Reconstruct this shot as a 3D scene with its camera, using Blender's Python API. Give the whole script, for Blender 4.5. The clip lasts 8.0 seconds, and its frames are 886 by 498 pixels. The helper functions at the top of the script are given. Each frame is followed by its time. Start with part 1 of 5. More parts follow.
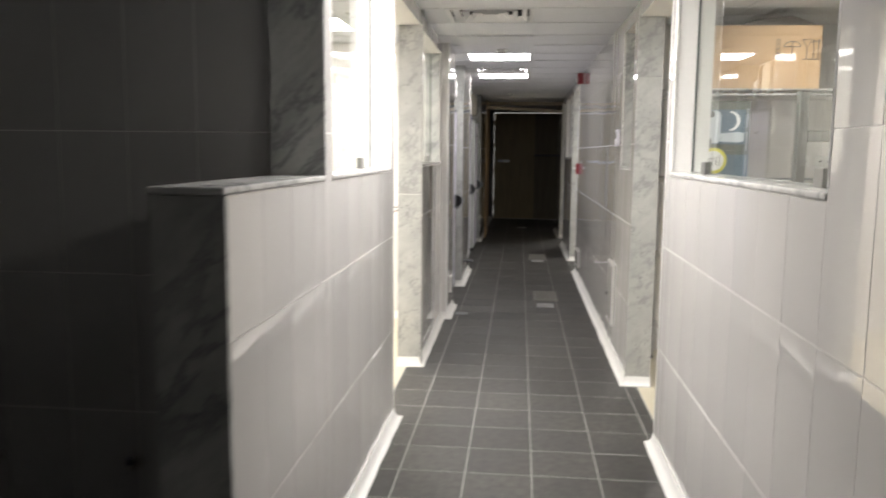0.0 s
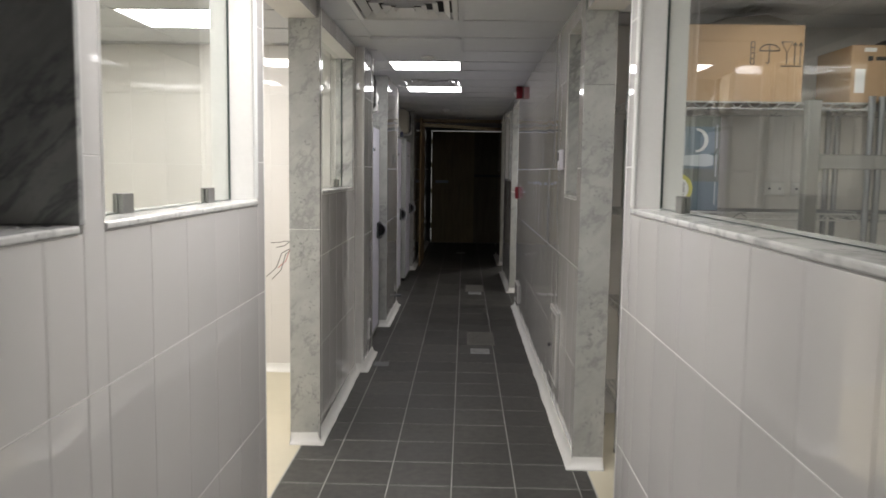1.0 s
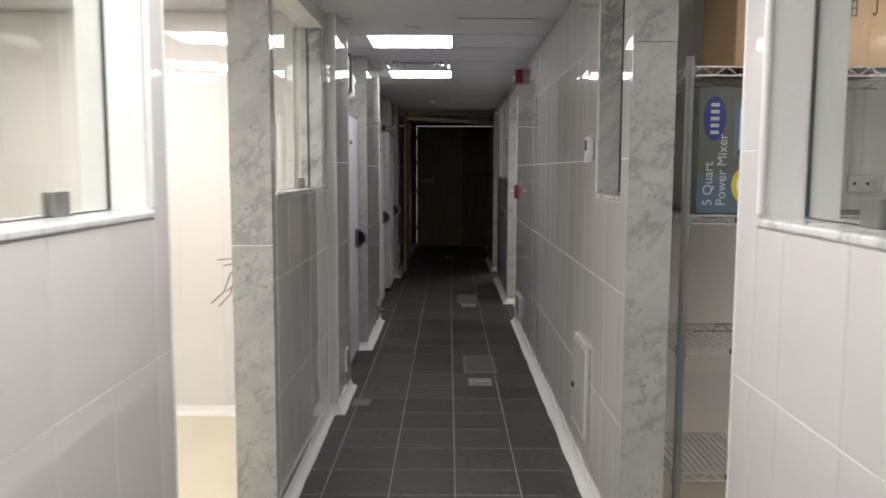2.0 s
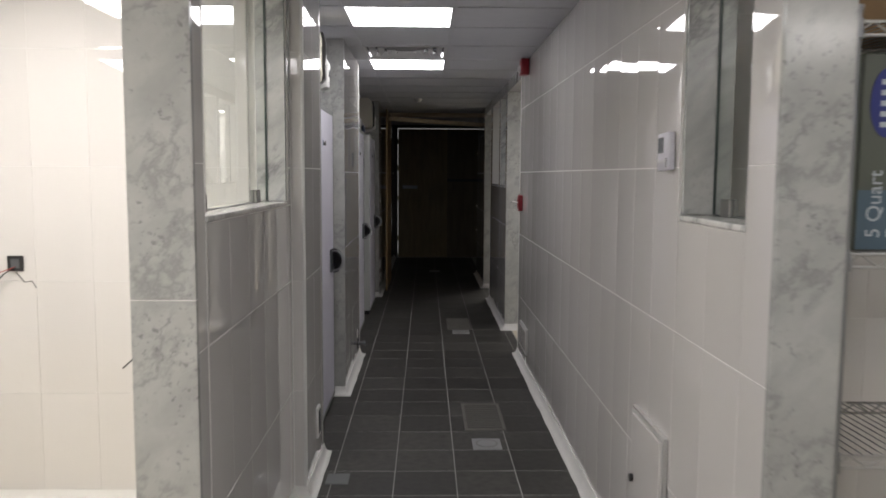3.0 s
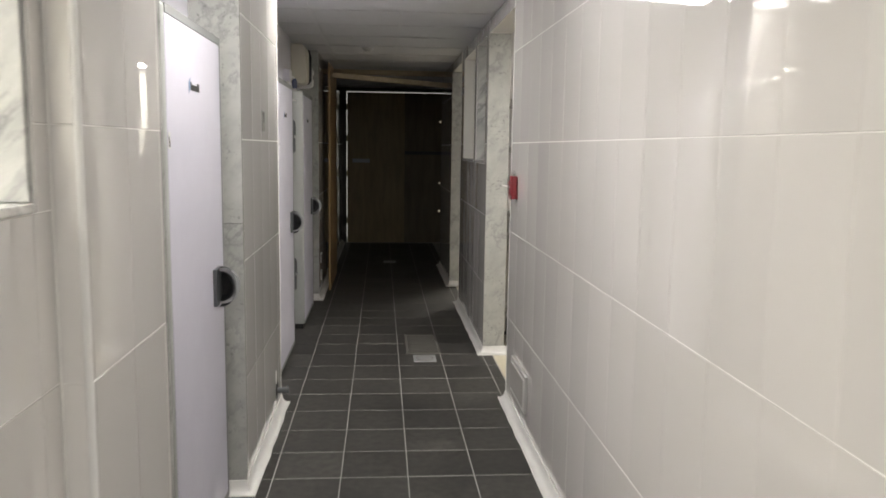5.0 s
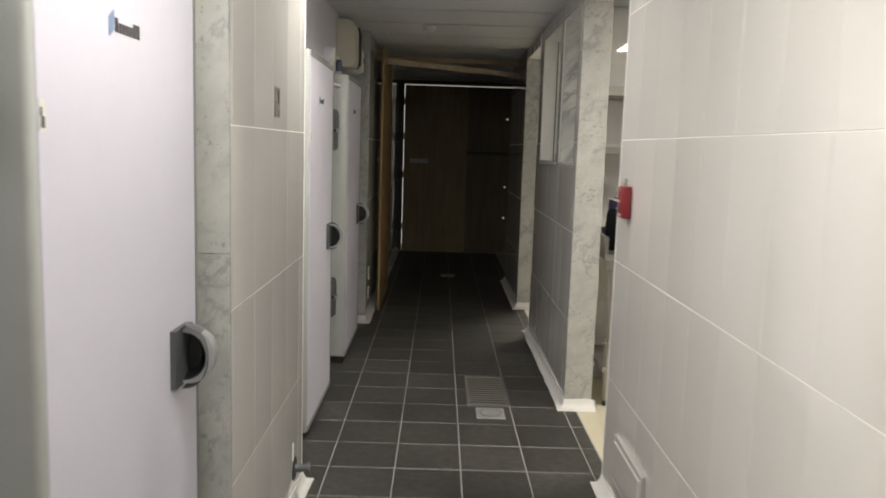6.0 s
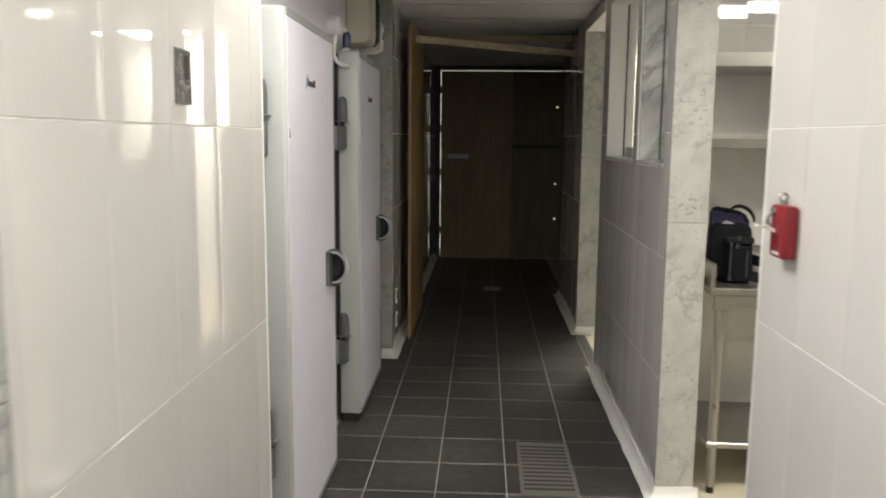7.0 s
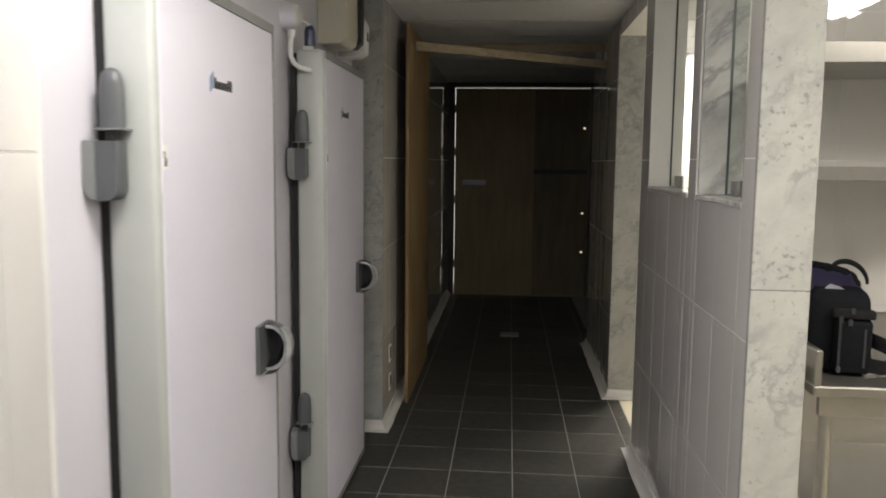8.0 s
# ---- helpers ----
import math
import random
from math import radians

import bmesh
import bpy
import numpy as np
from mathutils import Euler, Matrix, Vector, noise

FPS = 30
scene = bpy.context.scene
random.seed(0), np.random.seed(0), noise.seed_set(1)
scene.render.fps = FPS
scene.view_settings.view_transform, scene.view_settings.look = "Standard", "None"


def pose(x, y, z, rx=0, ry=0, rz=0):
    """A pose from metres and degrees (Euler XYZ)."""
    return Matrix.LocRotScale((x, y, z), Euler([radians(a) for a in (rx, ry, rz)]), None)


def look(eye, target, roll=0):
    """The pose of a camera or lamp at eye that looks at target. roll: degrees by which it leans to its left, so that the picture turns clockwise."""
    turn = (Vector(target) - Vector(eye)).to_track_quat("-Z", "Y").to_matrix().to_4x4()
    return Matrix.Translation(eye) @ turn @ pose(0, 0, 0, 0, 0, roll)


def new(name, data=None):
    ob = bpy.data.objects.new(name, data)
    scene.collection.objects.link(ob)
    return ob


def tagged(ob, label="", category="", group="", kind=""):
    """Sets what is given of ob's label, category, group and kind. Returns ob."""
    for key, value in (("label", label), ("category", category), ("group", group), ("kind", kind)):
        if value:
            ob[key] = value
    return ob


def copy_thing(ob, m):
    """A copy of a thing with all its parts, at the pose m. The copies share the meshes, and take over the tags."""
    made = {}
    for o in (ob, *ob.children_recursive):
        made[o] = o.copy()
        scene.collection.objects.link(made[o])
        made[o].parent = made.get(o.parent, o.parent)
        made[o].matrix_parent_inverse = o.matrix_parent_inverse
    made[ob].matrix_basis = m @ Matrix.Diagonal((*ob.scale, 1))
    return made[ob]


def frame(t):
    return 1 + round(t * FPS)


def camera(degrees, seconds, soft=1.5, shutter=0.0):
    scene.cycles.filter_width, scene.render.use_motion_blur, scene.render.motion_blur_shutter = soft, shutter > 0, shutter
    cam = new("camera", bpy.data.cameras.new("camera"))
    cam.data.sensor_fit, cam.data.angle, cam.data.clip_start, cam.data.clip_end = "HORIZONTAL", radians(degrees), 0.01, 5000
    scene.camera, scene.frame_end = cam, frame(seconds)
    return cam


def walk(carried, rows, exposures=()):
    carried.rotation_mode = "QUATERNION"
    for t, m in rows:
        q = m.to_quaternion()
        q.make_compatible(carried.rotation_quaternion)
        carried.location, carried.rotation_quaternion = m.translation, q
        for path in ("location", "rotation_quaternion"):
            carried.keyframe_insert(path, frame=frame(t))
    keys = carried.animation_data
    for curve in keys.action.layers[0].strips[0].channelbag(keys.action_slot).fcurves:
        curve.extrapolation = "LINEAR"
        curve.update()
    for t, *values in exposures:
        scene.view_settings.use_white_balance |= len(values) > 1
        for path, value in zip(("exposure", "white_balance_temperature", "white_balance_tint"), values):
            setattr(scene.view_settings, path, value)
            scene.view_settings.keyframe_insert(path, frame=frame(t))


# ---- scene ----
cam = camera(59.1, 8.0, soft=1.7, shutter=0.4)
PATH = [
    (0, (0.031, -0.026, 1.441), (-0.16, 1.95, 1.194), 0.6),
    (0.5, (0.107, 0.493, 1.474), (0.075, 2.481, 1.259), 1.8),
    (1, (0.154, 1.008, 1.478), (0.101, 2.997, 1.279), 0.8),
    (1.5, (0.086, 1.560, 1.466), (-0.056, 3.546, 1.27), 1.4),
    (2, (0.080, 2.068, 1.456), (0.066, 4.058, 1.255), 0.2),
    (2.2, (0.048, 2.279, 1.466), (0.050, 4.269, 1.271), 0.3),
    (3.3, (-0.085, 3.464, 1.473), (-0.034, 5.454, 1.285), 0.3),
    (3.5, (-0.118, 3.632, 1.468), (-0.202, 5.62, 1.267), 1.0),
    (4, (-0.12, 4.102, 1.506), (-0.213, 6.084, 1.252), 1.9),
    (4.5, (-0.022, 4.618, 1.466), (0.183, 6.594, 1.232), -1.5),
    (4.7, (-0.014, 4.8, 1.467), (0.177, 6.775, 1.219), -0.1),
    (5.8, (0.002, 6.043, 1.46), (0.076, 8.025, 1.197), 1.2),
    (6, (-0.02, 6.272, 1.447), (-0.007, 8.255, 1.19), 1.8),
    (6.5, (-0.038, 6.883, 1.464), (-0.047, 8.865, 1.197), 1.3),
    (7, (-0.005, 7.458, 1.468), (-0.105, 9.436, 1.189), 0.5),
    (7.5, (0.016, 7.974, 1.472), (-0.143, 9.955, 1.248), 1.4),
    (8, (0.073, 8.43, 1.482), (-0.093, 10.411, 1.26), 0.6),
]
# the clip's camera sets its own exposure and white balance as it walks
EXPOSURES = [(0.0, 0.7, 6600, 13), (0.5, 0.42, 6550, 13), (1.0, -0.3, 6500, 13), (1.5, -0.2, 6500, 13), (2.0, -0.13, 6450, 15), (2.3, -0.19, 6450, 15), (3.3, -0.31, 6350, 15), (3.5, -0.29, 6250, 11), (4.0, -0.17, 6450, 12), (4.5, 0.53, 6600, 12), (6.0, 0.88, 6980, 9), (6.5, 1.01, 6980, 8), (7.5, 1.13, 6900, 10), (8.0, 1.1, 6900, 10)]
walk(cam, [(t, look(eye, target, roll)) for t, eye, target, roll in PATH], EXPOSURES)

# ---- world and exposure ----
world = bpy.data.worlds.new("world")
scene.world = world
world.use_nodes = True
world.node_tree.nodes["Background"].inputs[0].default_value = (0.02, 0.02, 0.022, 1)
world.node_tree.nodes["Background"].inputs[1].default_value = 0.3
LED = 20.0


# ---- materials ----
def mat(name, color, rough=0.5, metal=0.0, var=0.0, bump=0.0, scale=20.0, spread=0.0, coat=0.0, second=None, detail=4.0, spec=0.5):
    """A principled material: noise of two scales in colour and roughness, fine bump, and a spread of tone from object to object."""
    m = bpy.data.materials.new(name)
    m.use_nodes = True
    nt = m.node_tree
    n, l = nt.nodes, nt.links
    b = n["Principled BSDF"]
    b.inputs["Roughness"].default_value = rough
    b.inputs["Metallic"].default_value = metal
    b.inputs["Specular IOR Level"].default_value = spec
    b.inputs["Coat Weight"].default_value = coat
    info = n.new("ShaderNodeObjectInfo")
    geo = n.new("ShaderNodeNewGeometry")
    big = n.new("ShaderNodeTexNoise")
    big.inputs["Scale"].default_value = scale * 0.12
    big.inputs["Detail"].default_value = 3
    fine = n.new("ShaderNodeTexNoise")
    fine.inputs["Scale"].default_value = scale
    fine.inputs["Detail"].default_value = detail
    for t in (big, fine):
        l.new(geo.outputs["Position"], t.inputs["Vector"])
    mix = n.new("ShaderNodeMixRGB")
    mix.inputs[1].default_value = (*color, 1)
    other = second or tuple(c * 0.6 for c in color)
    mix.inputs[2].default_value = (*other, 1)
    both = n.new("ShaderNodeMath")
    both.operation = "MULTIPLY"
    l.new(big.outputs["Fac"], both.inputs[0])
    l.new(fine.outputs["Fac"], both.inputs[1])
    amount = n.new("ShaderNodeMath")
    amount.operation = "MULTIPLY"
    amount.inputs[1].default_value = var * 3
    amount.use_clamp = True
    l.new(both.outputs[0], amount.inputs[0])
    l.new(amount.outputs[0], mix.inputs[0])
    tone = n.new("ShaderNodeHueSaturation")
    val = n.new("ShaderNodeMapRange")
    val.inputs["To Min"].default_value = 1 - spread
    val.inputs["To Max"].default_value = 1 + spread
    l.new(info.outputs["Random"], val.inputs["Value"])
    l.new(val.outputs[0], tone.inputs["Value"])
    l.new(mix.outputs[0], tone.inputs["Color"])
    l.new(tone.outputs[0], b.inputs["Base Color"])
    rr = n.new("ShaderNodeMapRange")
    rr.inputs["To Min"].default_value = max(0.02, rough - 0.25 * rough)
    rr.inputs["To Max"].default_value = min(1, rough + 0.3 * rough)
    l.new(big.outputs["Fac"], rr.inputs["Value"])
    l.new(rr.outputs[0], b.inputs["Roughness"])
    if bump:
        bp = n.new("ShaderNodeBump")
        bp.inputs["Strength"].default_value = bump
        bp.inputs["Distance"].default_value = 0.004
        l.new(fine.outputs["Fac"], bp.inputs["Height"])
        l.new(bp.outputs[0], b.inputs["Normal"])
    return m


def glazed(name, color, rough, wave, spread):
    """Glazed tile: each piece lies a little askew, with long soft waves in its glaze and faint clouding."""
    m = mat(name, color, rough, var=0.06, scale=9, spread=spread, second=tuple(c * 0.86 for c in color), spec=0.6)
    nt = m.node_tree
    n, l = nt.nodes, nt.links

    def math_node(op, p, q):
        t = n.new("ShaderNodeMath")
        t.operation = op
        for k, v in enumerate((p, q)):
            if isinstance(v, (int, float)):
                t.inputs[k].default_value = v
            else:
                l.new(v, t.inputs[k])
        return t.outputs[0]

    geo = n.new("ShaderNodeNewGeometry")
    chance = n.new("ShaderNodeObjectInfo").outputs["Random"]
    split = n.new("ShaderNodeSeparateXYZ")
    l.new(geo.outputs["Position"], split.inputs[0])
    along = math_node("ADD", split.outputs["X"], split.outputs["Y"])
    askew = math_node("MULTIPLY", along, math_node("MULTIPLY", math_node("SUBTRACT", chance, 0.5), wave * 0.24))
    other = math_node("FRACT", math_node("MULTIPLY", chance, 37.7), 0.0)
    lean = math_node("MULTIPLY", split.outputs["Z"], math_node("MULTIPLY", math_node("SUBTRACT", other, 0.5), wave * 0.28))
    shift = n.new("ShaderNodeVectorMath")
    shift.operation = "MULTIPLY_ADD"
    l.new(chance, shift.inputs[0])
    shift.inputs[1].default_value = (31, 47, 23)
    l.new(geo.outputs["Position"], shift.inputs[2])
    long = n.new("ShaderNodeMapping")
    long.inputs["Scale"].default_value = (1.0, 1.0, 0.4)
    l.new(shift.outputs[0], long.inputs["Vector"])
    w = n.new("ShaderNodeTexNoise")
    w.inputs["Scale"].default_value = 8.0
    w.inputs["Detail"].default_value = 1.0
    l.new(long.outputs[0], w.inputs["Vector"])
    height = math_node("ADD", math_node("ADD", askew, lean), math_node("MULTIPLY", w.outputs["Fac"], wave * 0.0045))
    bp = n.new("ShaderNodeBump")
    bp.inputs["Strength"].default_value = 1.0
    bp.inputs["Distance"].default_value = 1.0
    l.new(height, bp.inputs["Height"])
    b = n["Principled BSDF"]
    b.inputs["IOR"].default_value = 1.6
    b.inputs["Coat Weight"].default_value = 0.45
    b.inputs["Coat IOR"].default_value = 1.65
    b.inputs["Coat Roughness"].default_value = 0.015
    l.new(bp.outputs[0], b.inputs["Normal"])
    l.new(bp.outputs[0], b.inputs["Coat Normal"])
    return m


def marble(name, base, vein, rough=0.16, stretch=(1.5, 1.0, 1.0), clouds=0.5, lines=0.7, specks=0.7):
    """Pale veined marble: soft clouding, broken slanting veins gathered in patches, and small dark specks."""
    m = bpy.data.materials.new(name)
    m.use_nodes = True
    nt = m.node_tree
    n, l = nt.nodes, nt.links
    b = n["Principled BSDF"]
    b.inputs["Roughness"].default_value = rough

    def noise(vec, scale, detail, rgh=0.5, out="Fac"):
        t = n.new("ShaderNodeTexNoise")
        t.inputs["Scale"].default_value = scale
        t.inputs["Detail"].default_value = detail
        t.inputs["Roughness"].default_value = rgh
        l.new(vec, t.inputs["Vector"])
        return t.outputs[out]

    def ranged(value, a0, a1, b0, b1):
        t = n.new("ShaderNodeMapRange")
        for key, v in zip(("From Min", "From Max", "To Min", "To Max"), (a0, a1, b0, b1)):
            t.inputs[key].default_value = v
        l.new(value, t.inputs["Value"])
        return t.outputs[0]

    def times(p, q):
        t = n.new("ShaderNodeMath")
        t.operation = "MULTIPLY"
        l.new(p, t.inputs[0])
        l.new(q, t.inputs[1])
        return t.outputs[0]

    def blend(fac, below, color):
        t = n.new("ShaderNodeMixRGB")
        l.new(fac, t.inputs[0])
        if isinstance(below, tuple):
            t.inputs[1].default_value = (*below, 1)
        else:
            l.new(below, t.inputs[1])
        t.inputs[2].default_value = (*color, 1)
        return t.outputs[0]

    geo = n.new("ShaderNodeNewGeometry")
    info = n.new("ShaderNodeObjectInfo")
    off = n.new("ShaderNodeVectorMath")
    off.operation = "MULTIPLY_ADD"
    l.new(info.outputs["Random"], off.inputs[0])
    off.inputs[1].default_value = (31, 17, 23)
    l.new(geo.outputs["Position"], off.inputs[2])
    slant = n.new("ShaderNodeMapping")
    slant.vector_type = "TEXTURE"
    slant.inputs["Rotation"].default_value = (0.2, -0.75, 0.25)
    slant.inputs["Scale"].default_value = stretch
    l.new(off.outputs[0], slant.inputs["Vector"])
    warped = n.new("ShaderNodeVectorMath")
    warped.operation = "MULTIPLY_ADD"
    warped.inputs[1].default_value = (0.07, 0.07, 0.07)
    l.new(noise(slant.outputs[0], 9, 5, 0.6, "Color"), warped.inputs[0])
    l.new(slant.outputs[0], warped.inputs[2])
    v = warped.outputs[0]
    patch = noise(v, 5.5, 3)
    cloud = ranged(noise(v, 10, 6, 0.58), 0.36, 0.70, 0.0, clouds)
    color = blend(cloud, base, tuple(0.45 * p + 0.55 * q for p, q in zip(base, vein)))
    ridge = n.new("ShaderNodeMath")
    ridge.operation = "SUBTRACT"
    ridge.inputs[1].default_value = 0.5
    l.new(noise(v, 9, 5, 0.58), ridge.inputs[0])
    away = n.new("ShaderNodeMath")
    away.operation = "ABSOLUTE"
    l.new(ridge.outputs[0], away.inputs[0])
    color = blend(times(ranged(away.outputs[0], 0.0, 0.055, 1.0, 0.0), ranged(patch, 0.42, 0.58, 0.0, lines)), color, tuple(c * 0.8 for c in vein))
    spot = ranged(noise(off.outputs[0], 58, 3, 0.55), 0.57, 0.69, 0.0, 1.0)
    color = blend(times(spot, ranged(noise(off.outputs[0], 8, 2), 0.42, 0.60, 0.0, specks)), color, tuple(c * 0.7 for c in vein))
    l.new(color, b.inputs["Base Color"])
    return m


def glow(name, color, strength):
    m = bpy.data.materials.new(name)
    m.use_nodes = True
    b = m.node_tree.nodes["Principled BSDF"]
    b.inputs["Base Color"].default_value = (0.8, 0.8, 0.8, 1)
    b.inputs["Emission Color"].default_value = (*color, 1)
    b.inputs["Emission Strength"].default_value = strength
    return m


def clear_glass(name, tint):
    m = bpy.data.materials.new(name)
    m.use_nodes = True
    nt = m.node_tree
    n, l = nt.nodes, nt.links
    out = n["Material Output"]
    tr = n.new("ShaderNodeBsdfTransparent")
    tr.inputs[0].default_value = (*tint, 1)
    gl = n.new("ShaderNodeBsdfGlossy")
    gl.inputs["Roughness"].default_value = 0.01
    lw = n.new("ShaderNodeLayerWeight")
    lw.inputs[0].default_value = 0.5
    pw = n.new("ShaderNodeMath")
    pw.operation = "POWER"
    pw.inputs[1].default_value = 5.0
    l.new(lw.outputs["Facing"], pw.inputs[0])
    fr = n.new("ShaderNodeMapRange")
    fr.inputs["To Min"].default_value = 0.065
    l.new(pw.outputs[0], fr.inputs["Value"])
    mx = n.new("ShaderNodeMixShader")
    l.new(fr.outputs[0], mx.inputs[0])
    l.new(tr.outputs[0], mx.inputs[1])
    l.new(gl.outputs[0], mx.inputs[2])
    l.new(mx.outputs[0], out.inputs["Surface"])
    return m


def wood(name, light, dark, rough, stretch):
    m = mat(name, light, rough, var=0.0)
    nt = m.node_tree
    n, l = nt.nodes, nt.links
    geo = n.new("ShaderNodeNewGeometry")
    mp = n.new("ShaderNodeMapping")
    mp.inputs["Scale"].default_value = stretch
    l.new(geo.outputs["Position"], mp.inputs["Vector"])
    no = n.new("ShaderNodeTexNoise")
    no.inputs["Scale"].default_value = 6
    no.inputs["Detail"].default_value = 7
    no.inputs["Distortion"].default_value = 0.6
    l.new(mp.outputs[0], no.inputs["Vector"])
    ramp = n.new("ShaderNodeValToRGB")
    ramp.color_ramp.elements[0].position, ramp.color_ramp.elements[0].color = 0.35, (*dark, 1)
    ramp.color_ramp.elements[1].position, ramp.color_ramp.elements[1].color = 0.65, (*light, 1)
    l.new(no.outputs["Fac"], ramp.inputs["Fac"])
    l.new(ramp.outputs[0], n["Principled BSDF"].inputs["Base Color"])
    return m


M_TILE = glazed("white_glazed_tile", (0.68, 0.665, 0.65), 0.022, 0.06, 0.025)
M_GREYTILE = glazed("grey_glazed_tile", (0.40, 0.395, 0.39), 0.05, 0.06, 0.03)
M_GROUT = mat("white_grout", (0.80, 0.79, 0.77), 0.7, var=0.12, scale=60)
M_REVEAL = mat("white_reveal", (0.74, 0.735, 0.72), 0.22, var=0.05, scale=14)
M_MARBLE = marble("grey_veined_marble", (0.46, 0.465, 0.445), (0.18, 0.19, 0.19), clouds=0.6, lines=0.4, specks=0.55)
M_JAMB = marble("grey_streaked_marble", (0.50, 0.505, 0.49), (0.17, 0.18, 0.185), stretch=(3.2, 1.0, 1.0), clouds=0.95, lines=0.6, specks=0.15)
M_SILL = marble("white_sill_marble", (0.72, 0.72, 0.70), (0.36, 0.36, 0.37), 0.14)
M_FLOOR = mat("dark_floor_tile", (0.018, 0.018, 0.019), 0.46, var=0.85, bump=0.22, scale=24, spread=0.20, second=(0.070, 0.068, 0.062), detail=7.0, spec=0.30)
M_FGROUT = mat("grey_floor_grout", (0.44, 0.44, 0.42), 0.8, var=0.4, bump=0.2, scale=30)
M_CREAM = mat("cream_floor_tile", (0.62, 0.57, 0.44), 0.38, var=0.12, scale=12, spread=0.03)
M_COVE = mat("white_cove", (0.78, 0.78, 0.76), 0.45, var=0.18, bump=0.15, scale=40, second=(0.55, 0.54, 0.52))
M_CEIL = mat("ceiling_board", (0.66, 0.67, 0.70), 0.75, var=0.10, bump=0.25, scale=120)
M_TBAR = mat("white_tee_bar", (0.60, 0.61, 0.64), 0.4, var=0.05)
M_LED = glow("led_diffuser", (1.0, 0.985, 0.95), LED * 0.88)
M_LEDNEAR = glow("led_diffuser_near_store", (1.0, 0.97, 0.91), LED * 1.6)
M_LEDBRIGHT = glow("led_diffuser_bright_room", (1.0, 0.96, 0.88), LED * 1.8)
M_LEDWASH = glow("led_diffuser_wash_room", (1.0, 0.96, 0.88), LED * 1.2)
M_LEDSTORE = glow("led_diffuser_store_room", (1.0, 0.985, 0.95), LED * 0.58)
M_LEDSOFT = glow("led_diffuser_soft", (1.0, 0.985, 0.95), LED * 0.64)
M_LEDDIM = glow("led_diffuser_far_room", (1.0, 0.96, 0.88), LED * 1.45)
M_FRAME = mat("white_metal_frame", (0.72, 0.72, 0.73), 0.35, var=0.05)
M_COLD = mat("cold_room_panel", (0.64, 0.63, 0.70), 0.34, var=0.05, scale=10, second=(0.58, 0.56, 0.60))
M_LEAF = mat("lilac_white_laminate", (0.645, 0.635, 0.735), 0.34, var=0.06, scale=60)
M_ALU = mat("grey_coated_profile", (0.43, 0.45, 0.44), 0.38, metal=0.15, var=0.10, scale=18)
M_BORDER = mat("mid_grey_border", (0.22, 0.23, 0.23), 0.4, metal=0.1, var=0.1)
M_GASKET = mat("black_rubber", (0.012, 0.012, 0.013), 0.7)
M_HINGE = mat("grey_hinge_plastic", (0.085, 0.092, 0.10), 0.38, var=0.10, scale=50)
M_HINGE2 = mat("light_grey_hinge_cover", (0.21, 0.22, 0.23), 0.36, var=0.10, scale=50)
M_HANDLE = mat("silver_grey_plastic", (0.36, 0.37, 0.38), 0.33, metal=0.2, var=0.1, scale=40)
M_STEEL = mat("brushed_stainless", (0.42, 0.41, 0.39), 0.3, metal=0.9, var=0.2, scale=30)
M_WIRE = mat("epoxy_grey_wire", (0.29, 0.30, 0.31), 0.34, metal=0.6, var=0.1)
M_TRUSS = mat("bright_shelf_wire", (0.52, 0.52, 0.51), 0.28, metal=0.5, var=0.1)
M_CARD = mat("brown_cardboard", (0.40, 0.265, 0.15), 0.75, var=0.25, bump=0.06, scale=30, second=(0.33, 0.21, 0.115))
M_CARDIN = mat("cardboard_flap_dark", (0.10, 0.085, 0.07), 0.8, var=0.2)
M_INK = mat("black_ink", (0.02, 0.02, 0.02), 0.6)
M_RED = mat("red_plastic", (0.24, 0.012, 0.022), 0.35, var=0.08)
M_WHITEP = mat("white_plastic", (0.70, 0.70, 0.69), 0.38, var=0.05, spread=0.03)
M_CREAMP = mat("cream_plastic", (0.58, 0.55, 0.46), 0.4, var=0.10)
M_BLACKP = mat("black_plastic", (0.015, 0.015, 0.017), 0.35, var=0.1)
M_LCD = mat("lcd_glass", (0.10, 0.11, 0.12), 0.12)
M_PLY = wood("plywood_board", (0.31, 0.21, 0.10), (0.24, 0.155, 0.075), 0.5, (4, 1.5, 0.5))
M_TIMBER = wood("pale_timber", (0.50, 0.43, 0.31), (0.38, 0.31, 0.21), 0.7, (0.6, 5, 5))
M_DOOR = wood("brown_door_board", (0.27, 0.215, 0.11), (0.21, 0.165, 0.085), 0.5, (2.5, 1, 0.35))
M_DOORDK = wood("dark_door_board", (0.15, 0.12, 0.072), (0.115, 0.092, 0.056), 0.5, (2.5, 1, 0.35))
M_DARKFR = mat("dark_frame", (0.05, 0.048, 0.045), 0.5, var=0.2)
M_GLASS = clear_glass("clear_glass", (0.93, 0.97, 0.945))
M_GLASSEDGE = mat("dark_glass_edge", (0.05, 0.07, 0.065), 0.3)
M_CLIP = mat("satin_steel_clip", (0.30, 0.30, 0.29), 0.35, metal=0.85, var=0.1)
M_BAG = mat("black_nylon", (0.005, 0.006, 0.009), 0.8, var=0.3, bump=0.5, scale=60, spec=0.15)
M_PURPLE = mat("purple_lining", (0.045, 0.037, 0.10), 0.7, var=0.3)
M_BLUEBOX = mat("blue_printed_card", (0.085, 0.135, 0.175), 0.35, var=0.12)
M_GREENBOX = mat("olive_grey_printed_card", (0.10, 0.112, 0.09), 0.35, var=0.12)
